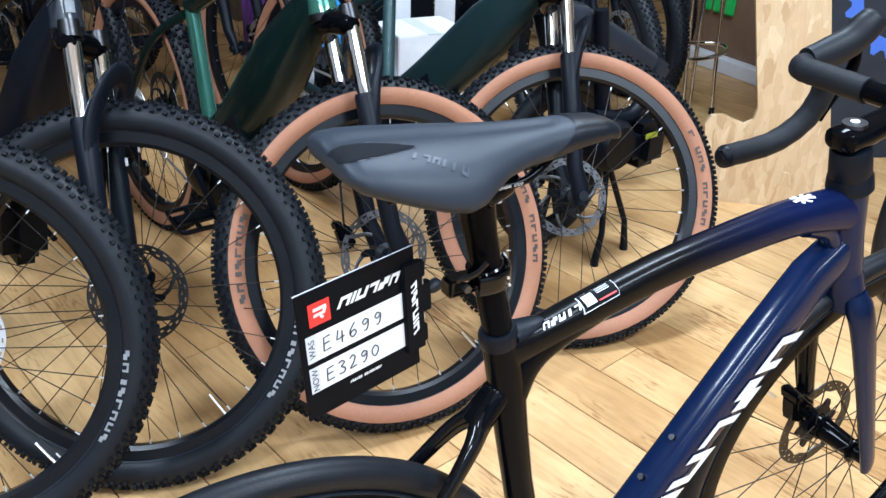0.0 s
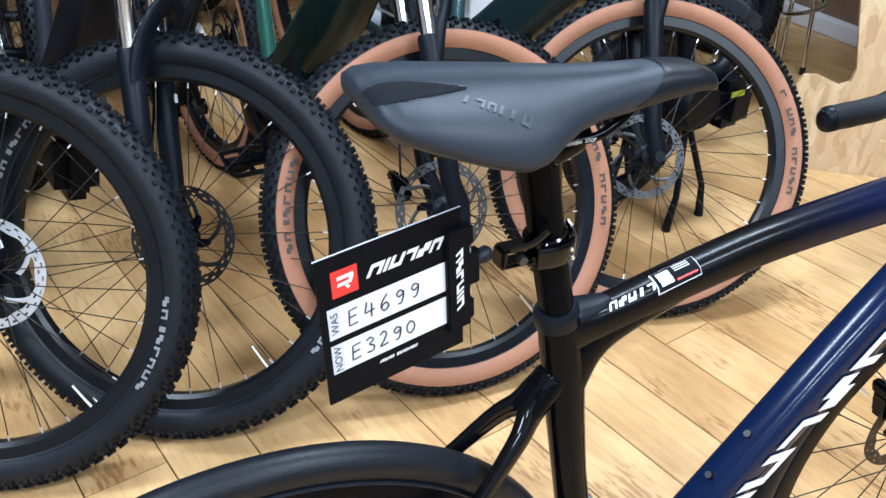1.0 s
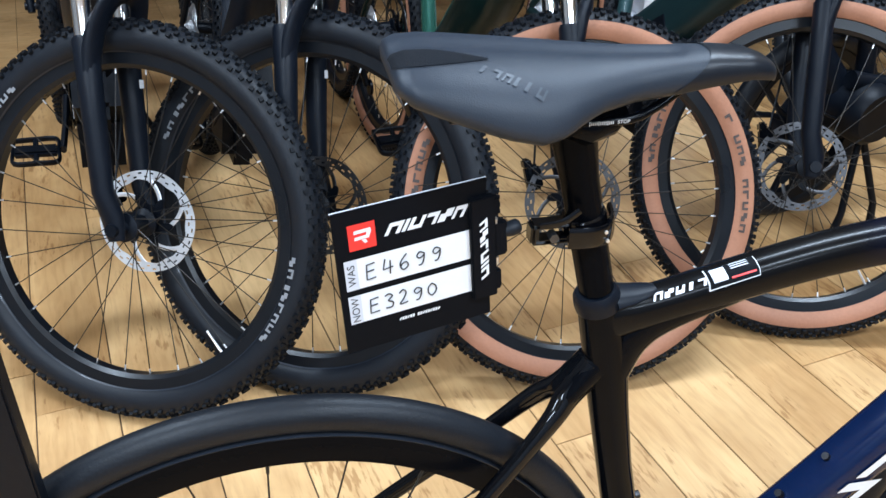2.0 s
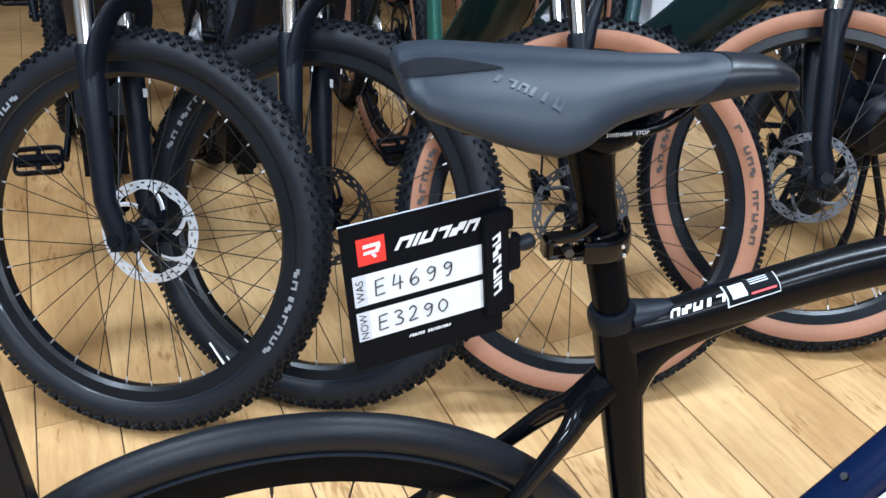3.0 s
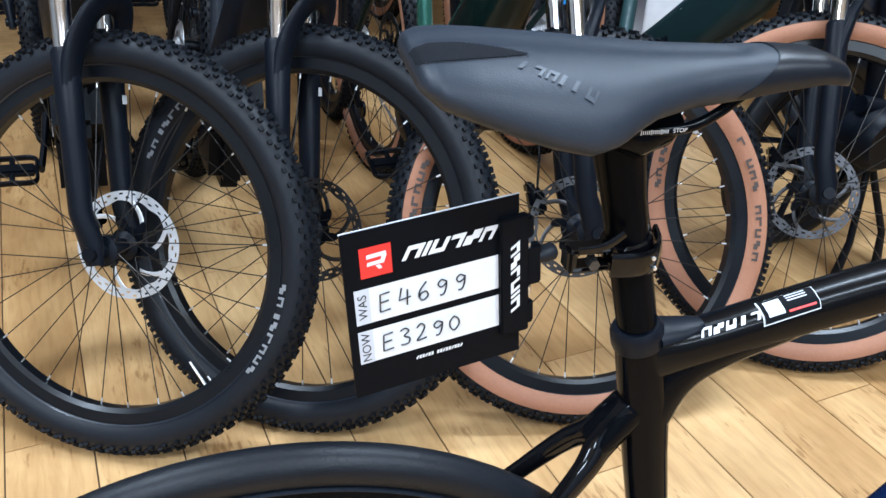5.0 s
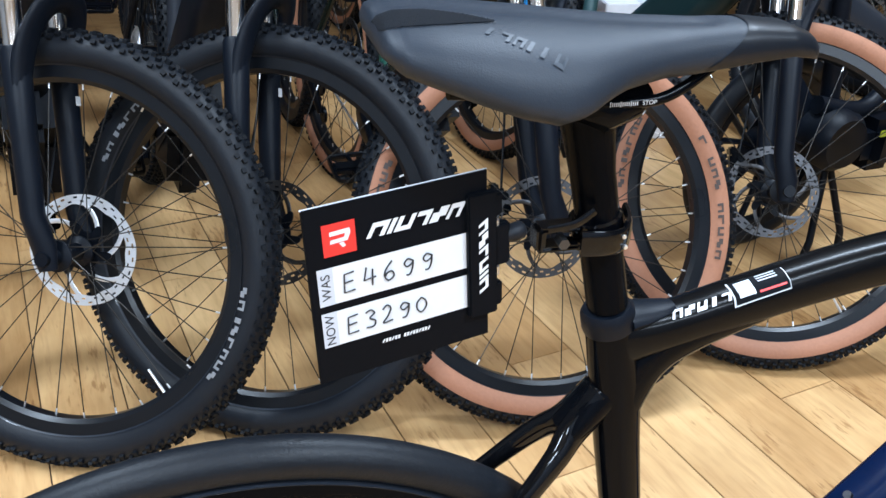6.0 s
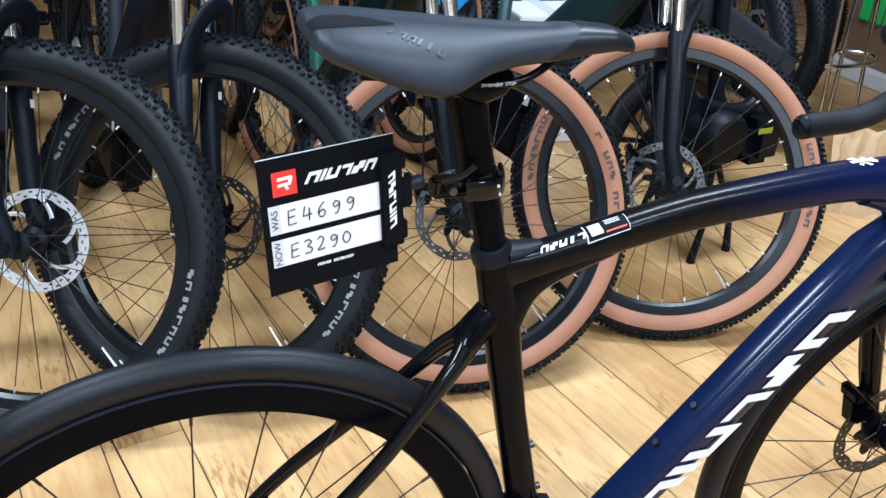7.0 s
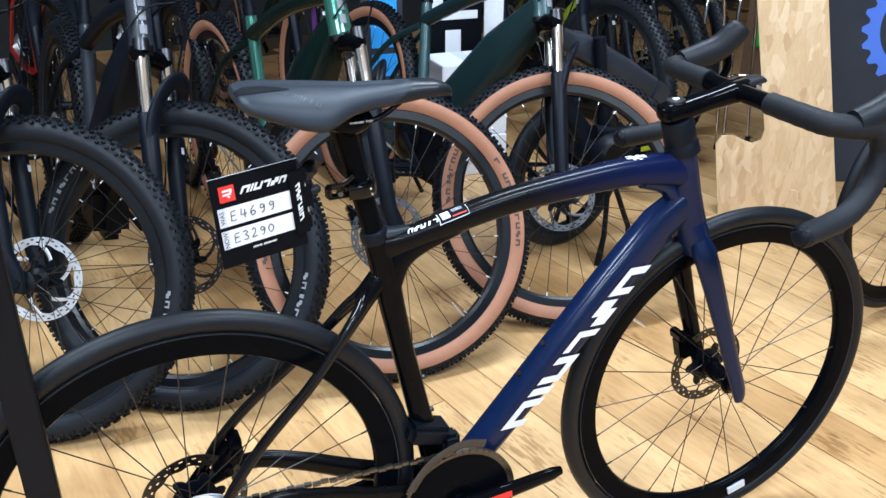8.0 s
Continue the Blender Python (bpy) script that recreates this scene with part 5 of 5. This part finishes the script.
# stickers on the top tube
stick = thing("warranty_sticker", "black warranty sticker with a white rim on the top tube", "sticker", ROAD)


def on_top_tube(x, y, lift):
    zt = float(np.interp(x, [t.x for t in tt], [t.z for t in tt]))
    rz = float(np.interp(x, [t.x for t in tt], [float(np.interp(u, [0, .1, .2, .5, .8, 1], [.024, .0185, .0175, .020, .023, .030])) for u in tr]))
    ry = float(np.interp(x, [t.x for t in tt], [float(np.interp(u, [0, .15, .5, 1], [.0165, .0165, .019, .023])) for u in tr]))
    s = max(-1, min(1, y / ry))
    e = 2 / (1 - 0.62 * 0.35)
    return Vector((x, y, zt + rz * (1 - abs(s) ** e) ** (1 / e) + lift))


def tube_patch(x0, x1, y0, y1, lift, material, name, label, parent):
    b = bmesh.new()
    g = [[b.verts.new(on_top_tube(x0 + (x1 - x0) * i / 8, y0 + (y1 - y0) * j / 8, lift) + Vector((0, -lift if y0 + (y1 - y0) * j / 8 < -0.010 else 0, 0))) for j in range(9)] for i in range(9)]
    for i in range(8):
        for j in range(8):
            b.faces.new((g[i][j], g[i + 1][j], g[i + 1][j + 1], g[i][j + 1]))
    return part(name, b, material, parent, label, 60)


tube_patch(0.086, 0.132, -0.0162, 0.0005, 0.0010, WHITE, "sticker_rim", "white rim", stick)
tube_patch(0.0870, 0.1310, -0.0158, -0.0002, 0.0016, CARD, "sticker_field", "black field", stick)
tube_patch(0.090, 0.103, -0.0135, -0.003, 0.0022, PALEGREY, "code_square", "plain pale square", stick)
for k in range(3):
    tube_patch(0.108, 0.124, -0.0030 - 0.0024 * k, -0.0020 - 0.0024 * k, 0.0022, PALEGREY, "text_bar", "tiny pale bar", stick)
tube_patch(0.106, 0.128, -0.0138, -0.0126, 0.0022, REDPRINT, "text_bar", "tiny red bar", stick)
for k, sh in enumerate((0, 4, 2, 1, 3)):
    x = 0.0370 + 0.0098 * k + (0.002 if sh == 1 else 0)
    me = shape_mesh("printed_shape", sh, lambda u, v: on_top_tube(x + (0.0035 if sh == 1 else 0.0080) * u + 0.003 * v, -0.0128 + 0.0052 * v, 0.0012) + Vector((0, -0.0012 if v < 0.15 else 0, 0)))
    put_part("printed_shape", me, WHITE, road, "plain white printed shape")
star = bmesh.new()
ctr = (0.428, 0.0)
for k in range(4):
    a = radians(45 * k + 15)
    d, e = Vector((math.cos(a), math.sin(a))), Vector((-math.sin(a), math.cos(a)))
    q = [on_top_tube(ctr[0] + 0.019 * m_ * d.x + 0.0024 * n_ * e.x, ctr[1] + 0.011 * m_ * d.y + 0.0024 * n_ * e.y, 0.0012 + 0.0002 * k) for m_, n_ in ((-1, -1), (1, -1), (1, 1), (-1, 1))]
    star.faces.new([star.verts.new(p) for p in q])
part("badge", star, WHITE, road, "plain white badge shape", 0)

# display post that holds the rear wheel
stand = thing("display_stand", "black steel display stand post beside the rear wheel", "stand", pose(-0.486, -0.036, 0))
part("post", box(bmesh.new(), (0.04, 0.018, 0.95), Matrix.Translation((0, 0, 0.475)), 0.002), PLASTIC, stand)
part("base_plate", box(bmesh.new(), (0.22, 0.3, 0.006), Matrix.Translation((0, 0.02, 0.0045)), 0.001), MATTE, stand)
part("hook", tube(smooth_line([(0.0, -0.008, 0.36), (0.05, -0.05, 0.36), (0.15, -0.052, 0.357), (0.226, -0.045, 0.352)], 4), [0.006] * 13, 10), MATTE, stand)


# ---- bikes in the rows behind ----
def far_bike(label, x, y, heading, lean, fm, hm, tan, electric=False, sm=None):
    """A bike whose rear wheel stands at (x, y)."""
    m = pose(x, y, 0, 0, 0, heading) @ pose(1.175, 0, 0) @ pose(0, 0, 0, -lean, 0, 0)
    return mountain_bike("mountain_bike", label, m, fm, hm, tan, electric=electric, group="bikes of the back row", stand=False, bars=False, seat_mat=sm)


far_bike("red mountain bike with black tyres in the back row", -0.62, 3.55, -82, 4, RED, RED, False)
far_bike("black mountain bike with black tyres in the back row", -0.15, 3.6, -84, 4, MATTE, MATTE, False)
far_bike("dark green mountain bike with tan tyres in the back row", 0.32, 3.62, -80, 4, GREEN, GREENBRIGHT, True)
far_bike("charcoal mountain bike with black tyres in the back row", -1.15, 3.5, -80, 4, MATTE, GREYBLACK, False)
far_bike("yellow-green mountain bike far back in the shop", 1.74, 3.22, -84, 4, YELLOWGREEN, YELLOWGREEN, False)
far_bike("black mountain bike far back in the shop", 2.15, 3.55, -86, 4, MATTE, GREYBLACK, False)
far_bike("black mountain bike beside the banners", 1.40, 2.98, -84, 4, MATTE, MATTE, False)

# ---- folded electric bike behind the row ----
fold = thing("folding_bike", "black folded electric bike on a two-legged stand", "folding bike", pose(1.22, 1.24, 0, 0, 0, 8))
part("main_beam", tube(smooth_line([(-0.25, 0.08, 0.735), (-0.16, 0.07, 0.700), (-0.07, 0.055, 0.650), (0.05, 0.03, 0.580), (0.13, 0.02, 0.532)], 5), [(0.040, 0.034)] * 6 + [(0.046, 0.044)] * 10 + [(0.044, 0.040)] * 5, 20, square=0.75), GREYBLACK, fold, "charcoal battery beam")
part("beam_end", box(bmesh.new(), (0.075, 0.088, 0.074), Matrix.Translation((0.160, 0.012, 0.512)) @ pose(0, 0, 0, 0, 32, -8), 0.014), GREYBLACK, fold)
part("motor", box(bmesh.new(), (0.12, 0.11, 0.13), Matrix.Translation((0.03, -0.09, 0.345)), 0.03), PLASTIC, fold, "black plastic motor housing")
part("gear_case", tube([(-0.09, -0.12, 0.36), (-0.09, -0.10, 0.36), (-0.09, 0.02, 0.36), (-0.09, 0.04, 0.36)], [0.06, 0.075, 0.075, 0.06], 24, side=(1, 0, 0)), MATTE, fold)
part("seat_mast", tube([(-0.06, -0.02, 0.36), (-0.10, 0.0, 0.72)], [0.024, 0.020], 16), MATTE, fold)
part("lower_beam", tube(smooth_line([(-0.14, -0.05, 0.44), (0.0, -0.06, 0.42), (0.10, -0.05, 0.50)], 5), [0.022] * 11, 14), MATTE, fold)
for x, y in ((-0.13, -0.11), (0.02, -0.09)):
    part("stand_leg", tube([(-0.06, -0.05, 0.30), (x * 0.8 - 0.01, y, 0.10), (x, y, 0.012), (x, y, 0.0)], [0.009, 0.009, 0.012, 0.013], 12), MATTE, fold, "stand leg with a rubber foot")
part("rear_lamp", box(bmesh.new(), (0.03, 0.03, 0.02), Matrix.Translation((0.19, -0.02, 0.42)), 0.005), PLASTIC, fold)
part("shift_lever", tube(smooth_line([(0.18, -0.03, 0.40), (0.22, -0.04, 0.385), (0.26, -0.04, 0.395)], 4), [0.005] * 9, 8), PLASTIC, fold)
part("side_sticker", box(bmesh.new(), (0.05, 0.002, 0.015), Matrix.Translation((0.0, -0.147, 0.39))), YELLOWGREEN, fold, "small yellow warning sticker")
HUB = pose(-0.13, 0.09, 0.262, 0, 0, 6)
put_part("folded_tyre", once("fold_tyre", lambda: mesh_of(revolve([(0.235 + 0.026 * math.cos(t), 0.026 * math.sin(t)) for t in np.linspace(-2.6, 2.6, 14)], 72), "folded_tyre", 60)), RUBBER, fold, "", HUB)
put_part("folded_rim", once("fold_rim", lambda: mesh_of(revolve([(0.190, -0.012), (0.214, -0.018), (0.214, 0.018), (0.190, 0.012)], 64), "folded_rim", 35)), MATTE, fold, "black cast rim", HUB)
for k in range(6):
    for da in (-0.10, 0.10):
        put_part("cast_spoke", once(("fold_spoke", da), lambda: mesh_of(tube([(0, 0, 0.03), (da * 0.10, 0, 0.11), (da * 0.38, 0, 0.195)], [(0.010, 0.008), (0.008, 0.007), (0.010, 0.009)], 10), "cast_spoke")), MATTE, fold, "", HUB @ Matrix.Rotation(math.pi / 3 * k, 4, "Y"))
put_part("folded_hub", once("fold_hub", lambda: mesh_of(revolve([(0.001, -0.055), (0.03, -0.055), (0.062, -0.035), (0.062, 0.035), (0.03, 0.055), (0.001, 0.055)], 28, closed=False), "hub")), MATTE, fold, "black hub motor", HUB)
for dy in (-0.07, 0.07):
    part("swing_arm", tube(smooth_line([(-0.13, 0.09 + dy, 0.262), (-0.07, 0.07 + dy * 0.9, 0.40), (-0.02, 0.045 + dy * 0.6, 0.52), (0.03, 0.03, 0.585)], 4), [(0.011, 0.017)] * 13, 12), MATTE, fold)
part("side_cable", tube(smooth_line([(-0.20, 0.0, 0.66), (-0.25, -0.05, 0.52), (-0.22, -0.06, 0.38), (-0.10, -0.06, 0.33)], 6), [0.003] * 19, 8), PLASTIC, fold)
part("frame_strut", tube([(-0.24, 0.08, 0.715), (-0.19, 0.03, 0.50), (-0.10, -0.02, 0.36)], [(0.024, 0.028), (0.026, 0.032), (0.028, 0.034)], 14, square=0.5), MATTE, fold)

second_road = copy_thing(road, pose(2.045, 0.548, 0, 0, 0, 6))
second_road["label"] = "black road bike parked beyond the strand board"

# ---- strand-board display panel ----
panel = thing("strand_board_panel", "pale strand-board display panel with a stepped foot", "display panel", pose(1.745, 1.306, 0, 0, 0, -38) @ pose(0, 0, 0, -5, 0, 0))
prof = [(x - 0.2 * z, z) for x, z in ((0.0, 0.0), (0.415, 0.0), (0.415, 1.9), (0.19, 1.9), (0.185, 0.33), (0.17, 0.29), (0.14, 0.275), (0.11, 0.285), (0.075, 0.30), (0.035, 0.295), (0.012, 0.265))]
bm = bmesh.new()
lo, hi = [bm.verts.new((x, 0.0, z)) for x, z in prof], [bm.verts.new((x, 0.022, z)) for x, z in prof]
bm.faces.new(lo)
bm.faces.new(hi)
for k in range(len(prof)):
    bm.faces.new((lo[k], lo[(k + 1) % len(prof)], hi[(k + 1) % len(prof)], hi[k]))
part("board", bm, OSB, panel, smooth=0)

felt = thing("felt_board", "dark grey felt board with a blue gear emblem", "board", pose(2.02, 1.55, 0, 0, 0, -25) @ pose(0, 0, 0, -5, 0, 0))
part("board", box(bmesh.new(), (1.1, 0.02, 1.9), Matrix.Translation((0.80, 0.045, 0.95)), 0.002), BOARD, felt)
gear = bmesh.new()
cx, cz, n = 0.66, 0.62, 22
inner, outer = [], []
for k in range(n * 4):
    a = 2 * math.pi * k / (n * 4)
    r = 0.235 if k % 4 in (0, 1) else 0.21
    inner.append(gear.verts.new((cx + 0.165 * math.cos(a), 0.034, cz + 0.165 * math.sin(a))))
    outer.append(gear.verts.new((cx + r * math.cos(a), 0.034, cz + r * math.sin(a))))
for k in range(n * 4):
    j = (k + 1) % (n * 4)
    gear.faces.new((inner[k], outer[k], outer[j], inner[j]))
part("gear_emblem", gear, BLUEPRINT, felt, "flat blue gear ring", 0)

# ---- chrome stand with green pouches ----
rack = thing("chrome_rack", "chromed tubular floor stand with a foot ring", "rack", pose(2.08, 1.93, 0, 0, 0, 8))
for x in (0.0, 0.20):
    lp = smooth_line([(x - 0.01, -0.02, 0.0), (x, 0.0, 0.30), (x + 0.02, 0.02, 0.62), (x + 0.05, 0.025, 0.66), (x + 0.10, 0.025, 0.66), (x + 0.13, 0.02, 0.62), (x + 0.14, 0.0, 0.30), (x + 0.15, -0.02, 0.0)], 5)
    part("loop", tube(lp, [0.0085] * len(lp), 12), CHROME, rack)
    for dx in (-0.01, 0.15):
        part("rubber_foot", tube([(x + dx, -0.02, 0.0), (x + dx, -0.02, 0.03)], [0.012, 0.011], 12), RUBBER, rack)
ring = [(0.17 + 0.19 * math.cos(a), 0.0 + 0.10 * math.sin(a), 0.30) for a in np.linspace(0, 2 * math.pi, 33)]
part("foot_ring", tube(ring, [0.0085] * 33, 10, caps=False, side=(0, 0, 1)), CHROME, rack)
for k in range(3):
    tag_ = thing("green_pouch", "bright green plastic pouch hanging on the counter front", "pouch", pose(2.979, 2.60 - 0.075 * k, 0.42, 0, 0, -90), "green pouches")
    part("pouch", box(bmesh.new(), (0.06, 0.02, 0.30), Matrix.Translation((0, 0, 0)), 0.008), LIME, tag_)
    part("pouch_print", box(bmesh.new(), (0.03, 0.001, 0.05), Matrix.Translation((0, -0.0105, 0.02))), WHITE, tag_)
counter = thing("counter", "brown wood-faced counter on a white plinth", "counter", pose(2.99, 2.10, 0))
part("counter_front", box(bmesh.new(), (0.6, 1.10, 0.86), Matrix.Translation((0.30, 0.06, 0.50)), 0.004), mat("brown_veneer", (0.20, 0.12, 0.075), 0.5, 0, 0.2, 12, stretch=(1, 1, 0.2)), counter)
part("plinth", box(bmesh.new(), (0.70, 1.16, 0.07), Matrix.Translation((0.29, 0.06, 0.036)), 0.003), CARTON, counter)

# ---- stacked cartons by the banners ----
for k, (cx_, cy_, cz_, w_, h_, turn_) in enumerate(((1.075, 2.17, 0.0, 0.32, 0.165, -6), (1.065, 2.16, 0.167, 0.31, 0.150, 4), (1.09, 2.17, 0.319, 0.28, 0.145, -3))):
    crt = thing("carton", "white cardboard carton stacked beside the banners", "carton", pose(cx_, cy_, cz_ + 0.001, 0, 0, turn_), "white cartons")
    part("carton_body", box(bmesh.new(), (w_, 0.24, h_), Matrix.Translation((0, 0, h_ / 2)), 0.003), CARTON, crt)
    for dz in (0.0, 0.35):
        part("printed_bar", box(bmesh.new(), (w_ * (0.3 - 0.2 * dz), 0.001, 0.014), Matrix.Translation((-0.05 * w_ + dz * 0.3, -0.1205, h_ * (0.32 + dz)))), PALEGREY, crt, "plain pale printed bar")
    part("packing_tape", box(bmesh.new(), (0.05, 0.242, 0.001), Matrix.Translation((0, 0, h_ + 0.0003))), PALEGREY, crt, "pale packing tape")

# ---- banners ----
def banner(x, y, heading, wid, hgt, ground, bars, material, label):
    b = thing("banner", label, "banner", pose(x, y, 0, 0, 0, heading))
    part("cloth", box(bmesh.new(), (wid, 0.006, hgt), Matrix.Translation((0, 0, hgt / 2 + 0.02)), 0.001), ground, b)
    part("foot", box(bmesh.new(), (wid, 0.22, 0.02), Matrix.Translation((0, 0, 0.01)), 0.004), MATTE, b)
    for n, (u0, v0, u1, v1) in enumerate(bars):
        q = bmesh.new()
        q.faces.new([q.verts.new((u * wid - wid / 2, -0.0045, v * hgt)) for u, v in ((u0, v0), (u1, v0), (u1, v1), (u0, v1))])
        part("print_bar", q, material, b, "plain printed bar", 0)
    return b


banner(0.83, 2.45, -4, 0.18, 1.75, BOARD, [(0.22, 0.20 + 0.07 * k, 0.86, 0.255 + 0.07 * k) for k in range(9)], CYAN, "dark narrow banner with bright blue printed bars")
banner(1.13, 2.40, -4, 0.27, 1.75, CARD, [q for k in range(5) for q in ((0.30, 0.13 + 0.10 * k, 0.92, 0.150 + 0.10 * k), (0.08 + 0.3 * (k % 2), 0.150 + 0.10 * k, 0.34 + 0.3 * (k % 2), 0.205 + 0.10 * k))], WHITE, "black banner with white printed bars")
banner(1.335, 2.42, -4, 0.09, 1.7, CARTON, [(0.2, 0.5, 0.8, 0.52)], PURPLE, "narrow white banner beside the black one")
banner(0.62, 2.60, -4, 0.10, 1.6, PURPLE, [(0.3, 0.6, 0.7, 0.62)], PALEGREY, "narrow purple banner near the back")

# ---- room ----
room = [("wall_north", (9.4, 0.12, 3.0), (1.0, 5.26, 1.5)), ("wall_south", (9.4, 0.12, 3.0), (1.0, -4.26, 1.5)), ("wall_east", (0.12, 9.4, 3.0), (5.76, 0.5, 1.5)), ("wall_west", (0.12, 9.4, 3.0), (-3.76, 0.5, 1.5))]
for nm, size, at in room:
    w = tagged(new(nm, mesh_of(box(bmesh.new(), size), nm, 0)), "painted shop wall", "wall", kind="structure")
    # the south wall's tone is made up, to reflect cool light forward
    w.data.materials.append(DARKWALL if nm == "wall_north" else FILLWALL if nm == "wall_south" else WALL)
    w.location = at
c = tagged(new("ceiling", mesh_of(box(bmesh.new(), (9.6, 9.7, 0.1)), "ceiling", 0)), "white shop ceiling", "ceiling", kind="structure")
c.data.materials.append(CEIL)
c.location = (1.0, 0.5, 3.05)
for lx, ly in LAMPS:
    f = thing("ceiling_light", "lit rectangular ceiling panel light", "ceiling light", pose(lx, ly, 2.995), "ceiling lights")
    part("frame", box(bmesh.new(), (1.26, 0.36, 0.02), Matrix.Translation((0, 0, -0.006)), 0.004), CARTON, f)
    part("diffuser", box(bmesh.new(), (1.2, 0.3, 0.012), Matrix.Translation((0, 0, -0.022)), 0.002), PANEL, f)

# ---- floor ----
floor = tagged(new("floor", mesh_of(box(bmesh.new(), (9.6, 9.7, 0.06)), "floor", 0)), "honey-coloured worn oak plank floor", "floor", kind="structure")
floor.data.materials.append(SUB)
floor.location = (1.0, 0.5, -0.0335)
ANGLE, PW = -78.0, 0.15
dirv, prp = Vector((math.cos(radians(ANGLE)), math.sin(radians(ANGLE)))), Vector((-math.sin(radians(ANGLE)), math.cos(radians(ANGLE))))
origin = Vector((0.488, 0.65))
rnd = random.Random(4)
LENS = (0.9, 1.2, 1.5, 1.8)


def plank_mesh(L):
    return once(("plank", L), lambda: mesh_of(box(bmesh.new(), (L - 0.0016, PW - 0.0028, 0.02), Matrix.Identity(4), 0.0007), "plank", 30))


rest = []
for col in [*range(-26, 32), *range(-44, -26), *range(32, 46)]:
    s = -4.6 - rnd.random() * 1.2
    if col == -1:
        s = -4.5
    while s < 4.6:
        L = rnd.choice(LENS)
        mid = origin + dirv * (s + L / 2) + prp * ((col + 0.5) * PW)
        s += L
        if not (-3.5 < mid.x < 5.5 and -4.0 < mid.y < 5.0):
            continue
        m = Matrix.Translation((mid.x, mid.y, -0.0103 + rnd.uniform(-0.0003, 0.0003))) @ pose(0, 0, 0, 0, 0, ANGLE)
        if -1.5 < mid.x < 3.6 and -0.9 < mid.y < 3.0:
            ob = put_part("plank", plank_mesh(L), WOOD, None, "", m)
            ob.parent, ob.matrix_parent_inverse = floor, floor.matrix_basis.inverted()
        else:
            rest.append(m @ Matrix.Diagonal((L - 0.0016, PW - 0.0018, 0.02, 1)))
far_planks = put_part("far_planks", boxes_mesh("far_planks", rest, (1, 1, 1)), WOOD, None)
far_planks.parent, far_planks.matrix_parent_inverse = floor, floor.matrix_basis.inverted()
far_planks["kind"] = "stuff"
